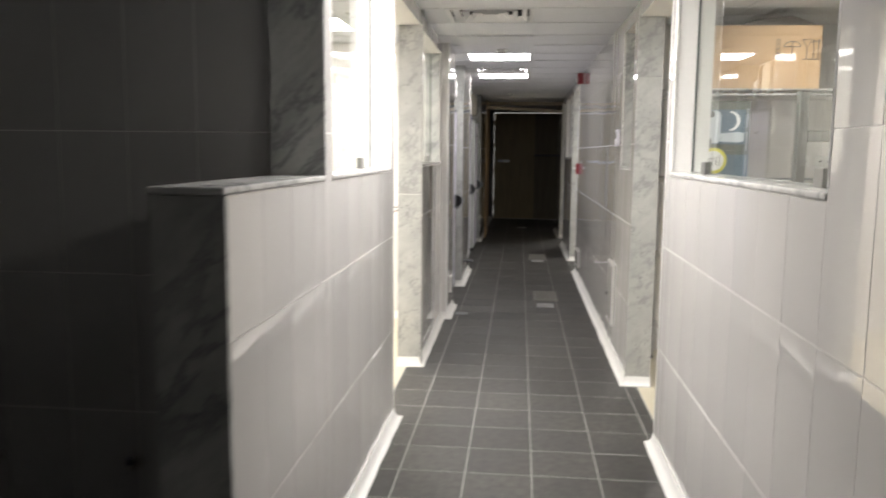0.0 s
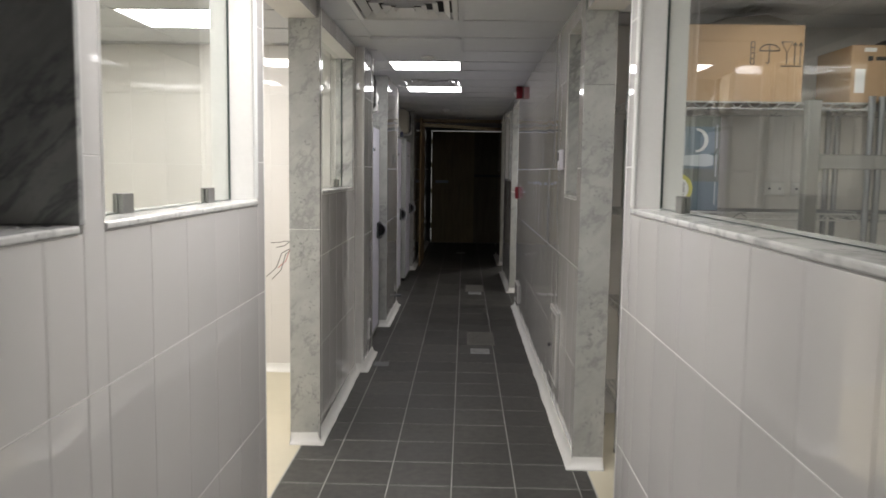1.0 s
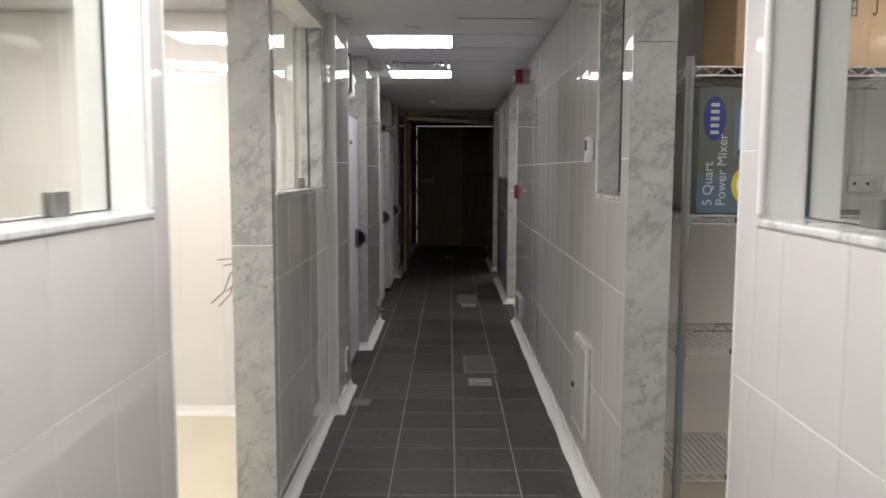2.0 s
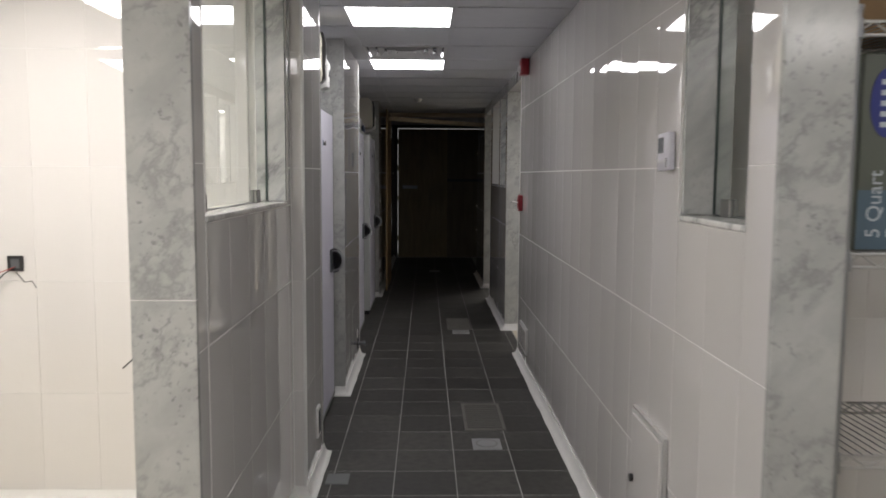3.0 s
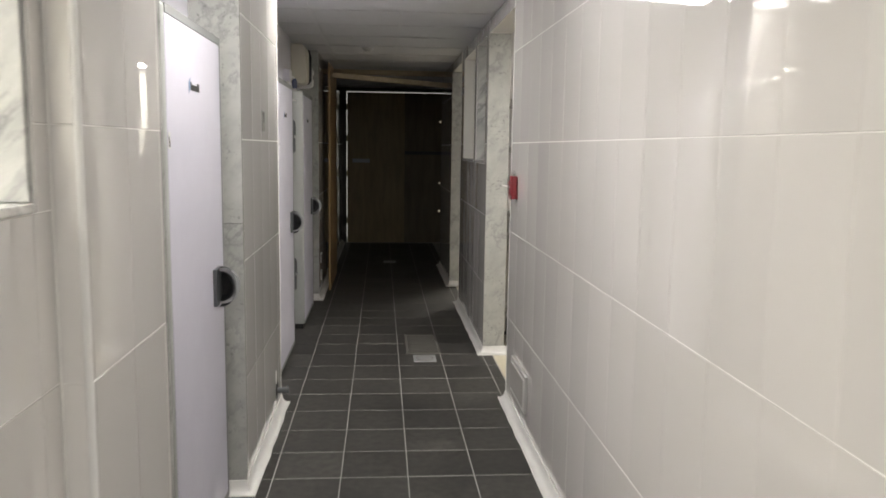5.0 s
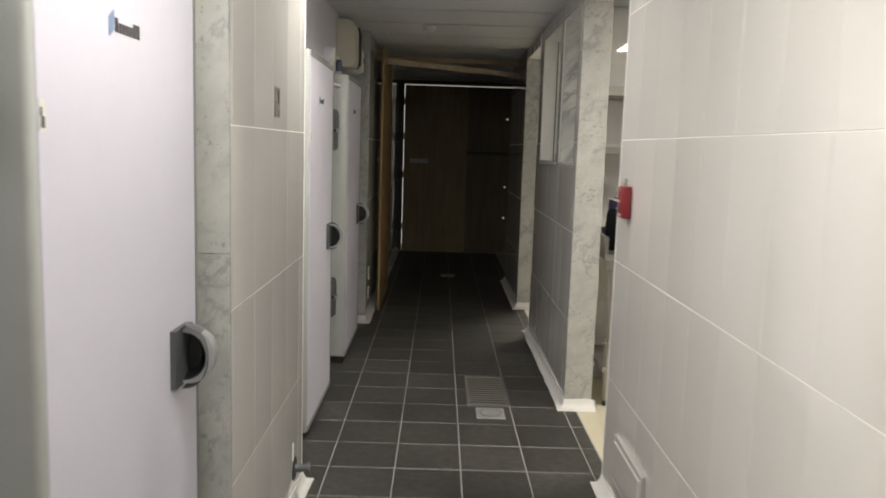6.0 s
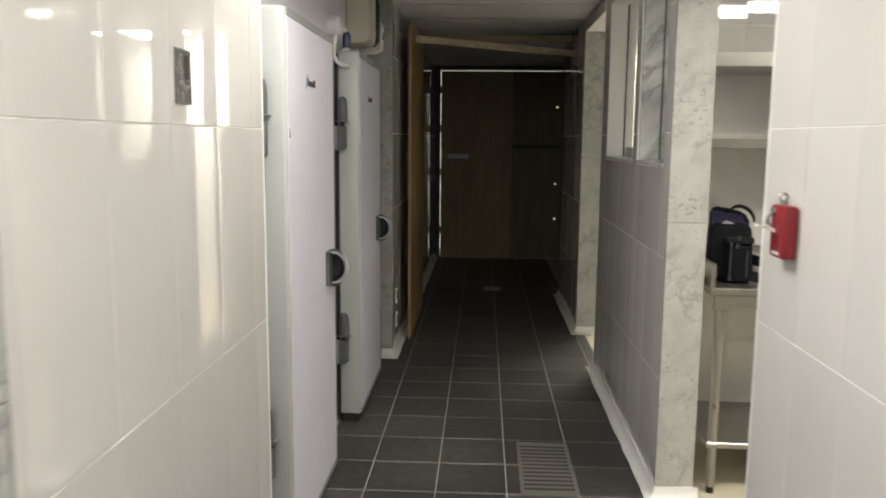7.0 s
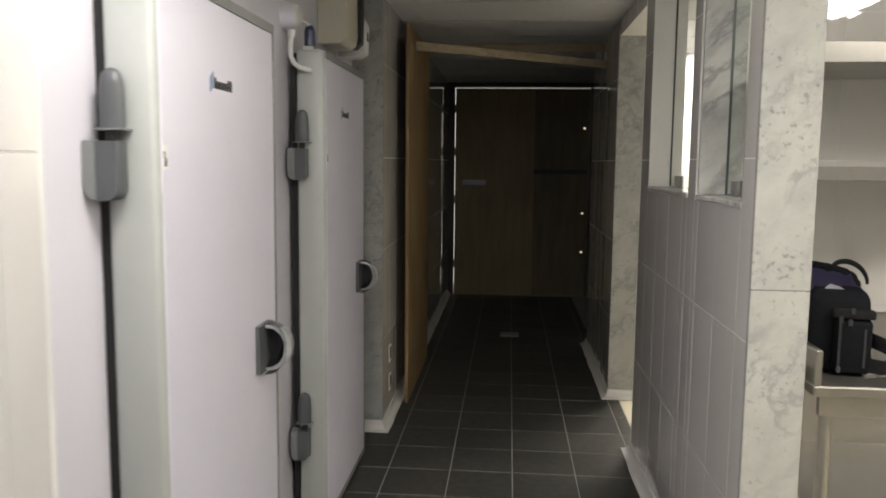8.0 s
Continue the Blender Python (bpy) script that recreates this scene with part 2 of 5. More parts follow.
M_NAVY = mat("navy_print", (0.02, 0.03, 0.17), 0.35)
M_PALEPRINT = mat("pale_print", (0.45, 0.49, 0.52), 0.35)
M_YELLOW = mat("yellow_print", (0.52, 0.48, 0.04), 0.4)
M_WIRERED = mat("red_wire", (0.35, 0.05, 0.04), 0.5)
M_DAY = glow("daylight_outside", (0.97, 0.97, 0.93), 0.4)
# emission standing in for daylight that comes through small door holes
M_HOLEGLOW = glow("hole_daylight_glow", (1.0, 0.85, 0.6), 0.32)
M_DRAIN = mat("dull_drain_steel", (0.17, 0.165, 0.15), 0.5, metal=0.2, var=0.2, scale=40)
M_PALEBLUE = mat("pale_blue_plastic", (0.16, 0.24, 0.40), 0.4)
M_PLUG = mat("dark_blue_plastic", (0.035, 0.045, 0.10), 0.3, var=0.1)
M_LININGW = mat("pale_grey_lining", (0.34, 0.33, 0.37), 0.8, var=0.3, bump=0.4, scale=50)
M_WEB = mat("black_webbing", (0.012, 0.012, 0.015), 0.75, var=0.3, bump=0.6, scale=220, spec=0.2)
M_BUCKLE = mat("grey_buckle_plastic", (0.035, 0.037, 0.04), 0.4)
M_BOXIN = mat("old_box_inside", (0.075, 0.07, 0.062), 0.8, var=0.5, bump=0.5, scale=70, second=(0.16, 0.155, 0.145))
M_HATCH = mat("off_white_hatch_plastic", (0.47, 0.465, 0.455), 0.4, var=0.08)
M_MORTAR = mat("grey_mortar", (0.24, 0.235, 0.22), 0.85, var=0.4, scale=90)
M_PAPER = mat("grey_tape", (0.17, 0.18, 0.185), 0.5, var=0.2)


# ---- mesh helpers ----
def box(bm, x0, x1, y0, y1, z0, z1, bevel=0.0, seg=1):
    r = bmesh.ops.create_cube(bm, size=1.0)
    vs = r["verts"]
    for v in vs:
        v.co = Vector(((x0 + x1) / 2 + v.co.x * (x1 - x0), (y0 + y1) / 2 + v.co.y * (y1 - y0), (z0 + z1) / 2 + v.co.z * (z1 - z0)))
    if bevel:
        es = list({e for v in vs for e in v.link_edges})
        bmesh.ops.bevel(bm, geom=es, offset=bevel, segments=seg, profile=0.5, affect="EDGES")
    return vs


def cyl(bm, p, q, r, seg=12, r2=None):
    p, q = Vector(p), Vector(q)
    d = q - p
    m = Matrix.Translation((p + q) / 2) @ d.to_track_quat("Z", "Y").to_matrix().to_4x4()
    bmesh.ops.create_cone(bm, cap_ends=True, segments=seg, radius1=r, radius2=r if r2 is None else r2, depth=d.length, matrix=m)


def tube(bm, pts, r, seg=8):
    """A round tube through points."""
    rings = []
    pts = [Vector(p) for p in pts]
    for i, p in enumerate(pts):
        d = (pts[min(i + 1, len(pts) - 1)] - pts[max(i - 1, 0)]).normalized()
        side = d.orthogonal().normalized() if i == 0 else (rings[-1][1] - d * rings[-1][1].dot(d)).normalized()
        up = d.cross(side)
        ring = [bm.verts.new(p + r * (math.cos(2 * math.pi * k / seg) * side + math.sin(2 * math.pi * k / seg) * up)) for k in range(seg)]
        rings.append((ring, side))
    for (a, _), (b, _) in zip(rings, rings[1:]):
        for k in range(seg):
            bm.faces.new((a[k], a[(k + 1) % seg], b[(k + 1) % seg], b[k]))
    bm.faces.new(list(reversed(rings[0][0])))
    bm.faces.new(rings[-1][0])


def prism(bm, outline, axis, a, b):
    """An outline of (u, v) swept from a to b along an axis: x (u=y, v=z), y (u=x, v=z) or z (u=x, v=y)."""
    def at(u, v, w):
        return {"x": (w, u, v), "y": (u, w, v), "z": (u, v, w)}[axis]
    lo = [bm.verts.new(at(u, v, a)) for u, v in outline]
    hi = [bm.verts.new(at(u, v, b)) for u, v in outline]
    n = len(outline)
    for k in range(n):
        bm.faces.new((lo[k], lo[(k + 1) % n], hi[(k + 1) % n], hi[k]))
    bm.faces.new(list(reversed(lo)))
    bm.faces.new(hi)


def mesh_of(name, bm, material, smooth=False):
    bmesh.ops.recalc_face_normals(bm, faces=bm.faces)
    me = bpy.data.meshes.new(name)
    bm.to_mesh(me)
    bm.free()
    me.materials.append(material)
    if smooth:
        for p in me.polygons:
            p.use_smooth = True
        me.set_sharp_from_angle(angle=radians(40))
    return me


def part(name, bm, material, parent=None, label="", smooth=False):
    ob = new(name, mesh_of(name, bm, material, smooth))
    if parent:
        ob.parent = parent
    if label:
        tagged(ob, label)
    return ob


def thing(name, label, category, group="", at=(0, 0, 0)):
    e = new(name)
    e.empty_display_size = 0.05
    e.location = at
    return tagged(e, label, category, group)


def block(name, boxes, material, label, parent=None, bevel=0.0):
    bm = bmesh.new()
    for b in boxes:
        box(bm, *b, bevel=bevel)
    ob = part(name, bm, material, parent)
    if not parent:
        tagged(ob, label, "wall", kind="structure")
    return ob


TILE_MESHES = {}


def tile_mesh(w, h, depth, edge, material, name, bow=0.0):
    """A tile facing -y with its back at y 0, a small arris, and a face that bows out a little where asked."""
    key = (round(w, 4), round(h, 4), material.name)
    if key not in TILE_MESHES:
        bm = bmesh.new()
        n = 4 if bow else 1
        rings = []
        for a, b, d in ((w / 2, h / 2, 0), (w / 2, h / 2, depth - 2 * bow - edge)):
            rings.append([bm.verts.new((x, -d, z)) for x, z in ((-a, -b), (a, -b), (a, b), (-a, b))])
        for p, q in zip(rings, rings[1:]):
            for k in range(4):
                bm.faces.new((p[k], p[(k + 1) % 4], q[(k + 1) % 4], q[k]))
        a, b = w / 2 - edge, h / 2 - edge
        g = [[bm.verts.new((a * u, -(depth - bow * (u * u + v * v)), b * v)) for u in [2 * p / n - 1 for p in range(n + 1)]] for v in [2 * p / n - 1 for p in range(n + 1)]]
        for p in range(n):
            for q in range(n):
                bm.faces.new((g[p][q], g[p][q + 1], g[p + 1][q + 1], g[p + 1][q]))
        top = rings[-1]
        for c, d, row in ((0, 1, g[0]), (1, 2, [r[-1] for r in g]), (2, 3, g[-1][::-1]), (3, 0, [r[0] for r in g][::-1])):
            bm.faces.new([top[c], top[d]] + row[::-1])
        TILE_MESHES[key] = mesh_of(name, bm, material, bow > 0)
    return TILE_MESHES[key]


def cells(lo, hi, phase, step):
    k = math.floor((lo - phase) / step)
    out = []
    while phase + k * step < hi - 1e-6:
        a, b = max(lo, phase + k * step), min(hi, phase + (k + 1) * step)
        if b - a > 0.012:
            out.append((a, b))
        k += 1
    return out


RNG = random.Random(4)


def tile_wall(parent, facing, plane, regions, phase=0.0, w=0.25, h=0.5, gap=0.0030, material=None, tilt=0.06, proud=0.0034, lift=0.0):
    """Wall tiles as pieces of a wall, on regions (along0, along1, z0, z1) of the plane."""
    material = material or M_TILE
    turn = {"+x": 90, "-x": -90, "-y": 0, "+y": 180}[facing]
    for a0, a1, z0, z1 in regions:
        for u0, u1 in cells(a0, a1, phase, w):
            for v0, v1 in cells(z0, z1, lift, h):
                me = tile_mesh(u1 - u0 - 0.0020, v1 - v0 - gap, proud, 0.0006, material, "tile", 0.0005)
                ob = new("tile", me)
                ob.parent = parent
                u, v = (u0 + u1) / 2, (v0 + v1) / 2
                jog = RNG.uniform(-0.0002, 0.0002)
                x, y = (plane, u) if "x" in facing else (u, plane)
                ob.matrix_basis = pose(x + (jog if "x" in facing else 0), y + (jog if "y" in facing else 0), v, RNG.gauss(0, tilt * 0.35), 0, turn + RNG.gauss(0, tilt))


def cove(name, path):
    """White cove skirting, concave, along a wall line; the floor lies to the right of the way."""
    prof = [(0.0, 0.058), (0.005, 0.058), (0.009, 0.036), (0.017, 0.020), (0.029, 0.010), (0.042, 0.006), (0.043, 0.0)]
    pts = []
    for i in range(len(path) - 1):
        p, q = Vector(path[i]), Vector(path[i + 1])
        n = max(1, int((q - p).length / 0.12))
        for k in range(n):
            pts.append((p + (q - p) * k / n, k == 0))
    pts.append((Vector(path[-1]), True))
    bm = bmesh.new()
    rings = []
    for i, (p, _) in enumerate(pts):
        d0 = (p - pts[i - 1][0]).normalized() if i else None
        d1 = (pts[i + 1][0] - p).normalized() if i + 1 < len(pts) else None
        d0, d1 = d0 or d1, d1 or d0
        n0, n1 = Vector((d0.y, -d0.x)), Vector((d1.y, -d1.x))
        n = (n0 + n1) / (1 + n0.dot(n1))
        wob = 1 + RNG.uniform(-0.09, 0.09)
        rings.append([bm.verts.new((p.x + n.x * o * wob, p.y + n.y * o * wob, z * (1 + RNG.uniform(-0.05, 0.05)) if z > 0.03 else z)) for o, z in prof])
    for a, b in zip(rings, rings[1:]):
        for k in range(len(prof) - 1):
            bm.faces.new((a[k], a[k + 1], b[k + 1], b[k]))
    bm.faces.new(rings[0])
    bm.faces.new(list(reversed(rings[-1])))
    ob = part(name, bm, M_COVE, smooth=True)
    return tagged(ob, "white concave cove skirting along the tiled wall", "skirting", kind="structure")


CEIL, HEAD, SILL = 2.345, 2.25, 1.358
LO = SILL - 0.019

# ---- left walls ----
def wall(name, x0, x1, face, regions, label, phase=0.0, tiled=True, material=None, lift=0.0):
    """A wall along y between x0 and x1, with regions (y0, y1, z0, z1); face +x or -x is the corridor's side."""
    bx = []
    for y0, y1, z0, z1 in regions:
        bx.append((x0, x1, y0, y1, z0, z1))
    ob = block(name, bx, material or M_GROUT, label)
    if tiled:
        tile_wall(ob, face, (x1 - 0.001) if face == "+x" else (x0 + 0.001), regions, phase, lift=lift)
    return ob


E_ = 0.0012
AX, BX, DX, KX, RX = -0.622, -0.635, -0.575, -0.767, 0.725
TH = 0.17
wall_a = wall("wall_left_a", AX - TH, AX - E_, "+x", [(1.67, 2.575, 0, LO), (2.575, 2.67, 0, CEIL), (2.67, 3.92, 0, LO), (2.67, 3.92, HEAD, CEIL), (3.92, 4.02, 0, CEIL), (4.02, 5.10, HEAD, CEIL), (-1.3, 2.555, HEAD, CEIL)],
              "white tiled half-height partition wall with a glazed opening", 2.17)
wall_b = wall("wall_left_b", -0.765, BX - E_, "+x", [(5.12, 5.30, 0, CEIL), (5.30, 6.56, 0, LO), (5.30, 6.58, HEAD, CEIL), (6.56, 6.64, 0, LO), (6.58, 6.64, LO, CEIL)], "white tiled partition wall with a glazed opening", 5.06)
wall_c = wall("wall_left_c", -0.82, DX - E_, "+x", [(6.64, 7.18, 0, CEIL)], "white tiled wall projecting before the cold room door", 6.66)
tile_wall(wall_c, "-y", 6.639, [(BX + 0.006, DX - 0.004, 0, CEIL)], BX)
wall_d = wall("wall_left_d", -0.90, DX - E_, "+x", [(8.34, 9.47, 0, CEIL)], "white tiled pier between two cold room doors", 8.37, lift=-0.011)
wall_e = wall("wall_left_e", -0.80, -0.605 - E_, "+x", [(12.60, 17.1, 0, CEIL)], "white tiled wall at the dark end of the corridor", 12.6)
cold_1 = block("wall_cold_1", [(-0.90, KX, 7.2, 8.34, 0, CEIL)], M_COLD, "smooth lilac-white cold room panel wall")
cold_2 = block("wall_cold_2", [(-0.90, KX, 9.47, 12.58, 0, CEIL)], M_COLD, "smooth lilac-white cold room panel wall")

# ---- right walls ----
wall_r0 = wall("wall_right_a", RX + E_, RX + TH, "-x", [(-1.3, 1.82, 0, CEIL), (1.82, 3.70, 0, LO), (1.82, 3.70, HEAD, CEIL), (3.70, 3.81, 0, CEIL), (3.81, 4.835, HEAD, CEIL)],
               "white tiled half-height partition wall with a glazed opening", 1.82)
wall_r1 = wall("wall_right_b", RX + E_, RX + 0.15, "-x", [(4.855, 5.02, 0, CEIL), (5.02, 5.52, 0, LO), (5.02, 5.52, HEAD, CEIL), (5.52, 9.52, 0, CEIL), (9.52, 10.555, HEAD, CEIL)],
               "long white tiled corridor wall with a small glazed opening", 5.02)
wall_r2 = wall("wall_right_c", RX + E_, RX + 0.15, "-x", [(10.575, 10.69, 0, CEIL), (10.69, 11.25, 0, LO + 0.02), (10.69, 11.25, HEAD, CEIL), (11.25, 11.36, 0, CEIL), (11.36, 12.19, 0, LO + 0.02), (11.36, 12.19, HEAD, CEIL), (12.19, 12.40, 0, CEIL), (12.40, 13.345, HEAD, CEIL)],
               "white tiled partition wall with two glazed openings", 10.69)
wall_r3 = wall("wall_right_d", RX + E_, RX + 0.146, "-x", [(13.365, 14.8, 0, CEIL)], "white tiled pier near the corridor's dark end", 13.4)


def slab(parent, x0, x1, y0, y1, cuts, label="grey veined marble slab", material=None, grouted=False):
    for z0, z1 in zip(cuts, cuts[1:]):
        bm = bmesh.new()
        box(bm, x0, x1, y0, y1, z0 + 0.0008, z1 - 0.0008, bevel=0.0012)
        part("marble_slab", bm, material or M_MARBLE, parent, label)
    for z in cuts[1:-1] if grouted else ():
        bm = bmesh.new()
        box(bm, x0 + 0.001, x1 - 0.001, y0 - 0.0004, y1 - 0.002, z - 0.0013, z + 0.0013)
        part("joint", bm, M_GROUT, parent, "thin white joint between two slabs")


# marble cladding of the pier ends and opening jambs that face along the corridor
slab(wall_a, AX - TH, AX + 0.004, 1.65, 1.67, (0.0, LO), "grey marble slab with slanting streaks", M_JAMB)
slab(wall_a, AX - TH - 0.01, AX + 0.004, 2.555, 2.575, (SILL, CEIL), "grey marble slab with slanting streaks", M_JAMB)
slab(wall_b, -0.768, -0.606, 5.10, 5.12, (0.0, 1.16, CEIL), grouted=True)
slab(wall_b, -0.765, BX - 0.006, 6.56, 6.58, (SILL, HEAD), "grey marble slab with slanting streaks", M_JAMB)
slab(wall_c, -0.80, DX + 0.002, 7.18, 7.2, (0.0, 1.15, CEIL))
slab(wall_d, KX - 0.02, DX + 0.004, 8.32, 8.34, (0.0, 1.15, CEIL))
slab(wall_e, KX - 0.02, -0.601, 12.58, 12.60, (0.0, 1.15, CEIL))
slab(wall_r1, RX - 0.008, RX + 0.145, 4.835, 4.855, (0.0, 1.9, CEIL))
slab(wall_r1, RX + 0.006, RX + 0.15, 5.50, 5.518, (SILL, HEAD), "grey marble slab with slanting streaks", M_JAMB)
slab(wall_r2, RX - 0.004, RX + 0.15, 10.555, 10.575, (0.0, 1.15, 2.3))
slab(wall_r2, RX + 0.006, RX + 0.15, 11.23, 11.25, (SILL + 0.02, HEAD), "grey marble slab with slanting streaks", M_JAMB)
slab(wall_r3, RX - 0.004, RX + 0.158, 13.345, 13.365, (0.0, 1.15, CEIL))

# ---- room shells ----

def plain_wall(name, b, label, facing=None, plane=None, region=None, phase=0.0, material=None, tile=None):
    ob = block(name, [b], material or M_REVEAL, label)
    if facing:
        tile_wall(ob, facing, plane, [region], phase, material=tile)
    return ob


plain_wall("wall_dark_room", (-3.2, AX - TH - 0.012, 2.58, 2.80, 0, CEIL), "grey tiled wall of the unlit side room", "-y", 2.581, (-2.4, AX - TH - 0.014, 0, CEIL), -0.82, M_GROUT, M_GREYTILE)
plain_wall("wall_left_room_end", (-3.4, -0.81, 6.605, 6.75, 0, CEIL), "white tiled end wall of the bright side room", "-y", 6.606, (-3.3, -0.81, 0, CEIL), -0.99)
block("wall_left_room_side", [(-3.5, -3.4, -1.3, 6.9, 0, CEIL)], M_REVEAL, "plain white side wall")
# stands out of view; its grey cuts the bounce onto camera-facing slabs
block("wall_back", [(-3.5, 3.4, -1.45, -1.3, 0, CEIL)], M_GREYTILE, "unseen plain wall closing the corridor, grey to keep bounced light low")
block("wall_right_room_side", [(3.3, 3.45, -1.3, 17.3, 0, CEIL)], M_REVEAL, "plain white outer side wall")
plain_wall("wall_right_room_end", (RX + 0.151, 3.3, 5.75, 5.9, 0, CEIL), "white tiled end wall of the store room", "-y", 5.751, (RX + TH, 3.2, 0, CEIL), 0.95)
plain_wall("wall_wash_room_end", (RX + 0.151, 3.3, 11.25, 11.36, 0, CEIL), "white tiled end wall of the wash room", "-y", 11.251, (RX + TH, 3.2, 0, CEIL), 0.95)
block("wall_far_room_end", [(RX + TH, 3.3, 14.8, 14.95, 0, CEIL)], M_REVEAL, "plain white end wall")
block("wall_far_recess", [(1.05, 1.2, 14.95, 17.1, 0, CEIL)], M_REVEAL, "plain side wall of the dark end")
block("wall_far", [(-1.0, -0.60, 17.1, 17.3, 0, CEIL + 0.06), (0.985, 1.3, 17.1, 17.3, 0, CEIL + 0.06), (-0.60, 0.985, 17.1, 17.3, 2.298, CEIL + 0.06)], M_DARKFR, "dark end wall round the doors")
block("wall_behind_doors", [(-1.2, 1.4, 17.9, 18.0, 0, CEIL + 0.2)], M_DAY, "bright daylight behind the closed end doors")

# ---- ceilings ----
block("ceiling_slab", [(-3.5, 3.45, -1.45, 18.0, CEIL + 0.06, CEIL + 0.2)], M_CEIL, "plain ceiling slab")


GRID = [-1.3 + 0.0] + [5.07 - 0.575 * k for k in range(10, 0, -1)] + [5.07, 5.645, 6.22, 6.795, 7.35, 7.905, 8.57, 9.22, 9.775] + [9.775 + 0.6 * k for k in range(1, 12)] + [17.1]


ROOM_GRID = [5.38 + 0.575 * k for k in range(-12, 20)]


def ceiling(name, xs, y_lo, y_hi, holes, grid=GRID):
    """A tee-bar ceiling: boards in a grid and bars under their joints, one mesh each."""
    bm, bars = bmesh.new(), bmesh.new()
    ys = [y_lo] + [g for g in grid if y_lo + 0.05 < g < y_hi - 0.05] + [y_hi]
    for x0, x1 in zip(xs, xs[1:]):
        for y0, y1 in zip(ys, ys[1:]):
            if any(x0 < hx < x1 and y0 < hy < y1 for hx, hy in holes):
                continue
            dz = RNG.uniform(0, 0.0025)
            if (x0 < -0.2 < x1) and (y0 < 6.4 < y1) and name == "ceiling":
                dz = -0.012
            box(bm, x0 + 0.001, x1 - 0.001, y0 + 0.001, y1 - 0.001, CEIL + dz, CEIL + 0.015 + dz)
    for x in xs[1:-1]:
        box(bars, x - 0.012, x + 0.012, y_lo, y_hi, CEIL - 0.003, CEIL + 0.0)
    for y in ys[1:-1]:
        for x0, x1 in zip(xs, xs[1:]):
            box(bars, x0 + 0.0125, x1 - 0.0125, y - 0.012, y + 0.012, CEIL - 0.003, CEIL + 0.0)
    ob = part(name, bm, M_CEIL)
    tagged(ob, "white suspended ceiling boards in a grid", "ceiling", kind="structure")
    tagged(part(name + "_trim", bars, M_TBAR), "white metal tee bars of the suspended ceiling", "ceiling trim", kind="structure")


LIGHTS = [(-0.185, 3.05), (-0.185, 3.6), (-0.185, 7.6), (-0.185, 9.5)]
GRILLES = [(-0.185, 5.35), (-0.185, 8.9)]
ceiling("ceiling", [-0.79, -0.485, 0.115, 0.73], -1.3, 17.1, LIGHTS + GRILLES)
ceiling("ceiling_recess", [0.73, 1.05], 14.8, 17.1, [])
ceiling("ceiling_left_room", [-3.4, -2.45, -1.83, -1.22, -0.79], 2.80, 6.6, [(-1.5, 5.65), (-2.1, 3.8)], ROOM_GRID)
ceiling("ceiling_dark_room", [-3.4, -2.4, -1.8, -1.2, -0.79], -1.3, 2.58, [])
ceiling("ceiling_right_room", [RX + 0.151, 1.42, 2.03, 2.64, 3.3], -1.3, 5.75, [(1.7, 4.44), (2.3, 1.9)], ROOM_GRID)
ceiling("ceiling_wash_room", [RX + 0.151, 1.42, 2.03, 2.64, 3.3], 5.9, 11.25, [(1.7, 9.56)])
ceiling("ceiling_far_room", [RX + 0.151, 1.42, 2.03, 2.64, 3.3], 11.36, 14.8, [(1.7, 14.27)])


def led_panel(cx, cy, material, grid=GRID):
    y0 = max(g for g in grid if g < cy)
    y1 = min(g for g in grid if g > cy)
    cy, hx, hy = (y0 + y1) / 2, 0.298, (y1 - y0) / 2 - 0.002
    t = thing("ceiling_light", "square white LED ceiling panel, switched on", "ceiling light", "ceiling panels", (cx, cy, CEIL))
    bm = bmesh.new()
    for x0, x1, ya, yb in ((-hx, hx, -hy, -hy + 0.016), (-hx, hx, hy - 0.016, hy), (-hx, -hx + 0.016, -hy + 0.016, hy - 0.016), (hx - 0.016, hx, -hy + 0.016, hy - 0.016)):
        box(bm, x0, x1, ya, yb, -0.002, 0.02)
    part("frame", bm, M_FRAME, t)
    bm = bmesh.new()
    box(bm, -hx + 0.016, hx - 0.016, -hy + 0.016, hy - 0.016, 0.002, 0.016)
    part("diffuser", bm, material, t, "glowing white diffuser")
    return t


for x, y in LIGHTS:
    led_panel(x, y, M_LED if y < 5 else M_LEDSOFT)
led_panel(-1.525, 5.65, M_LEDBRIGHT, ROOM_GRID)
led_panel(-2.14, 3.80, M_LEDBRIGHT, ROOM_GRID)
led_panel(1.725, 4.44, M_LEDSTORE, ROOM_GRID)
led_panel(2.335, 1.9, M_LEDNEAR, ROOM_GRID)
led_panel(1.725, 9.56, M_LEDWASH)
led_panel(1.725, 14.27, M_LEDDIM)


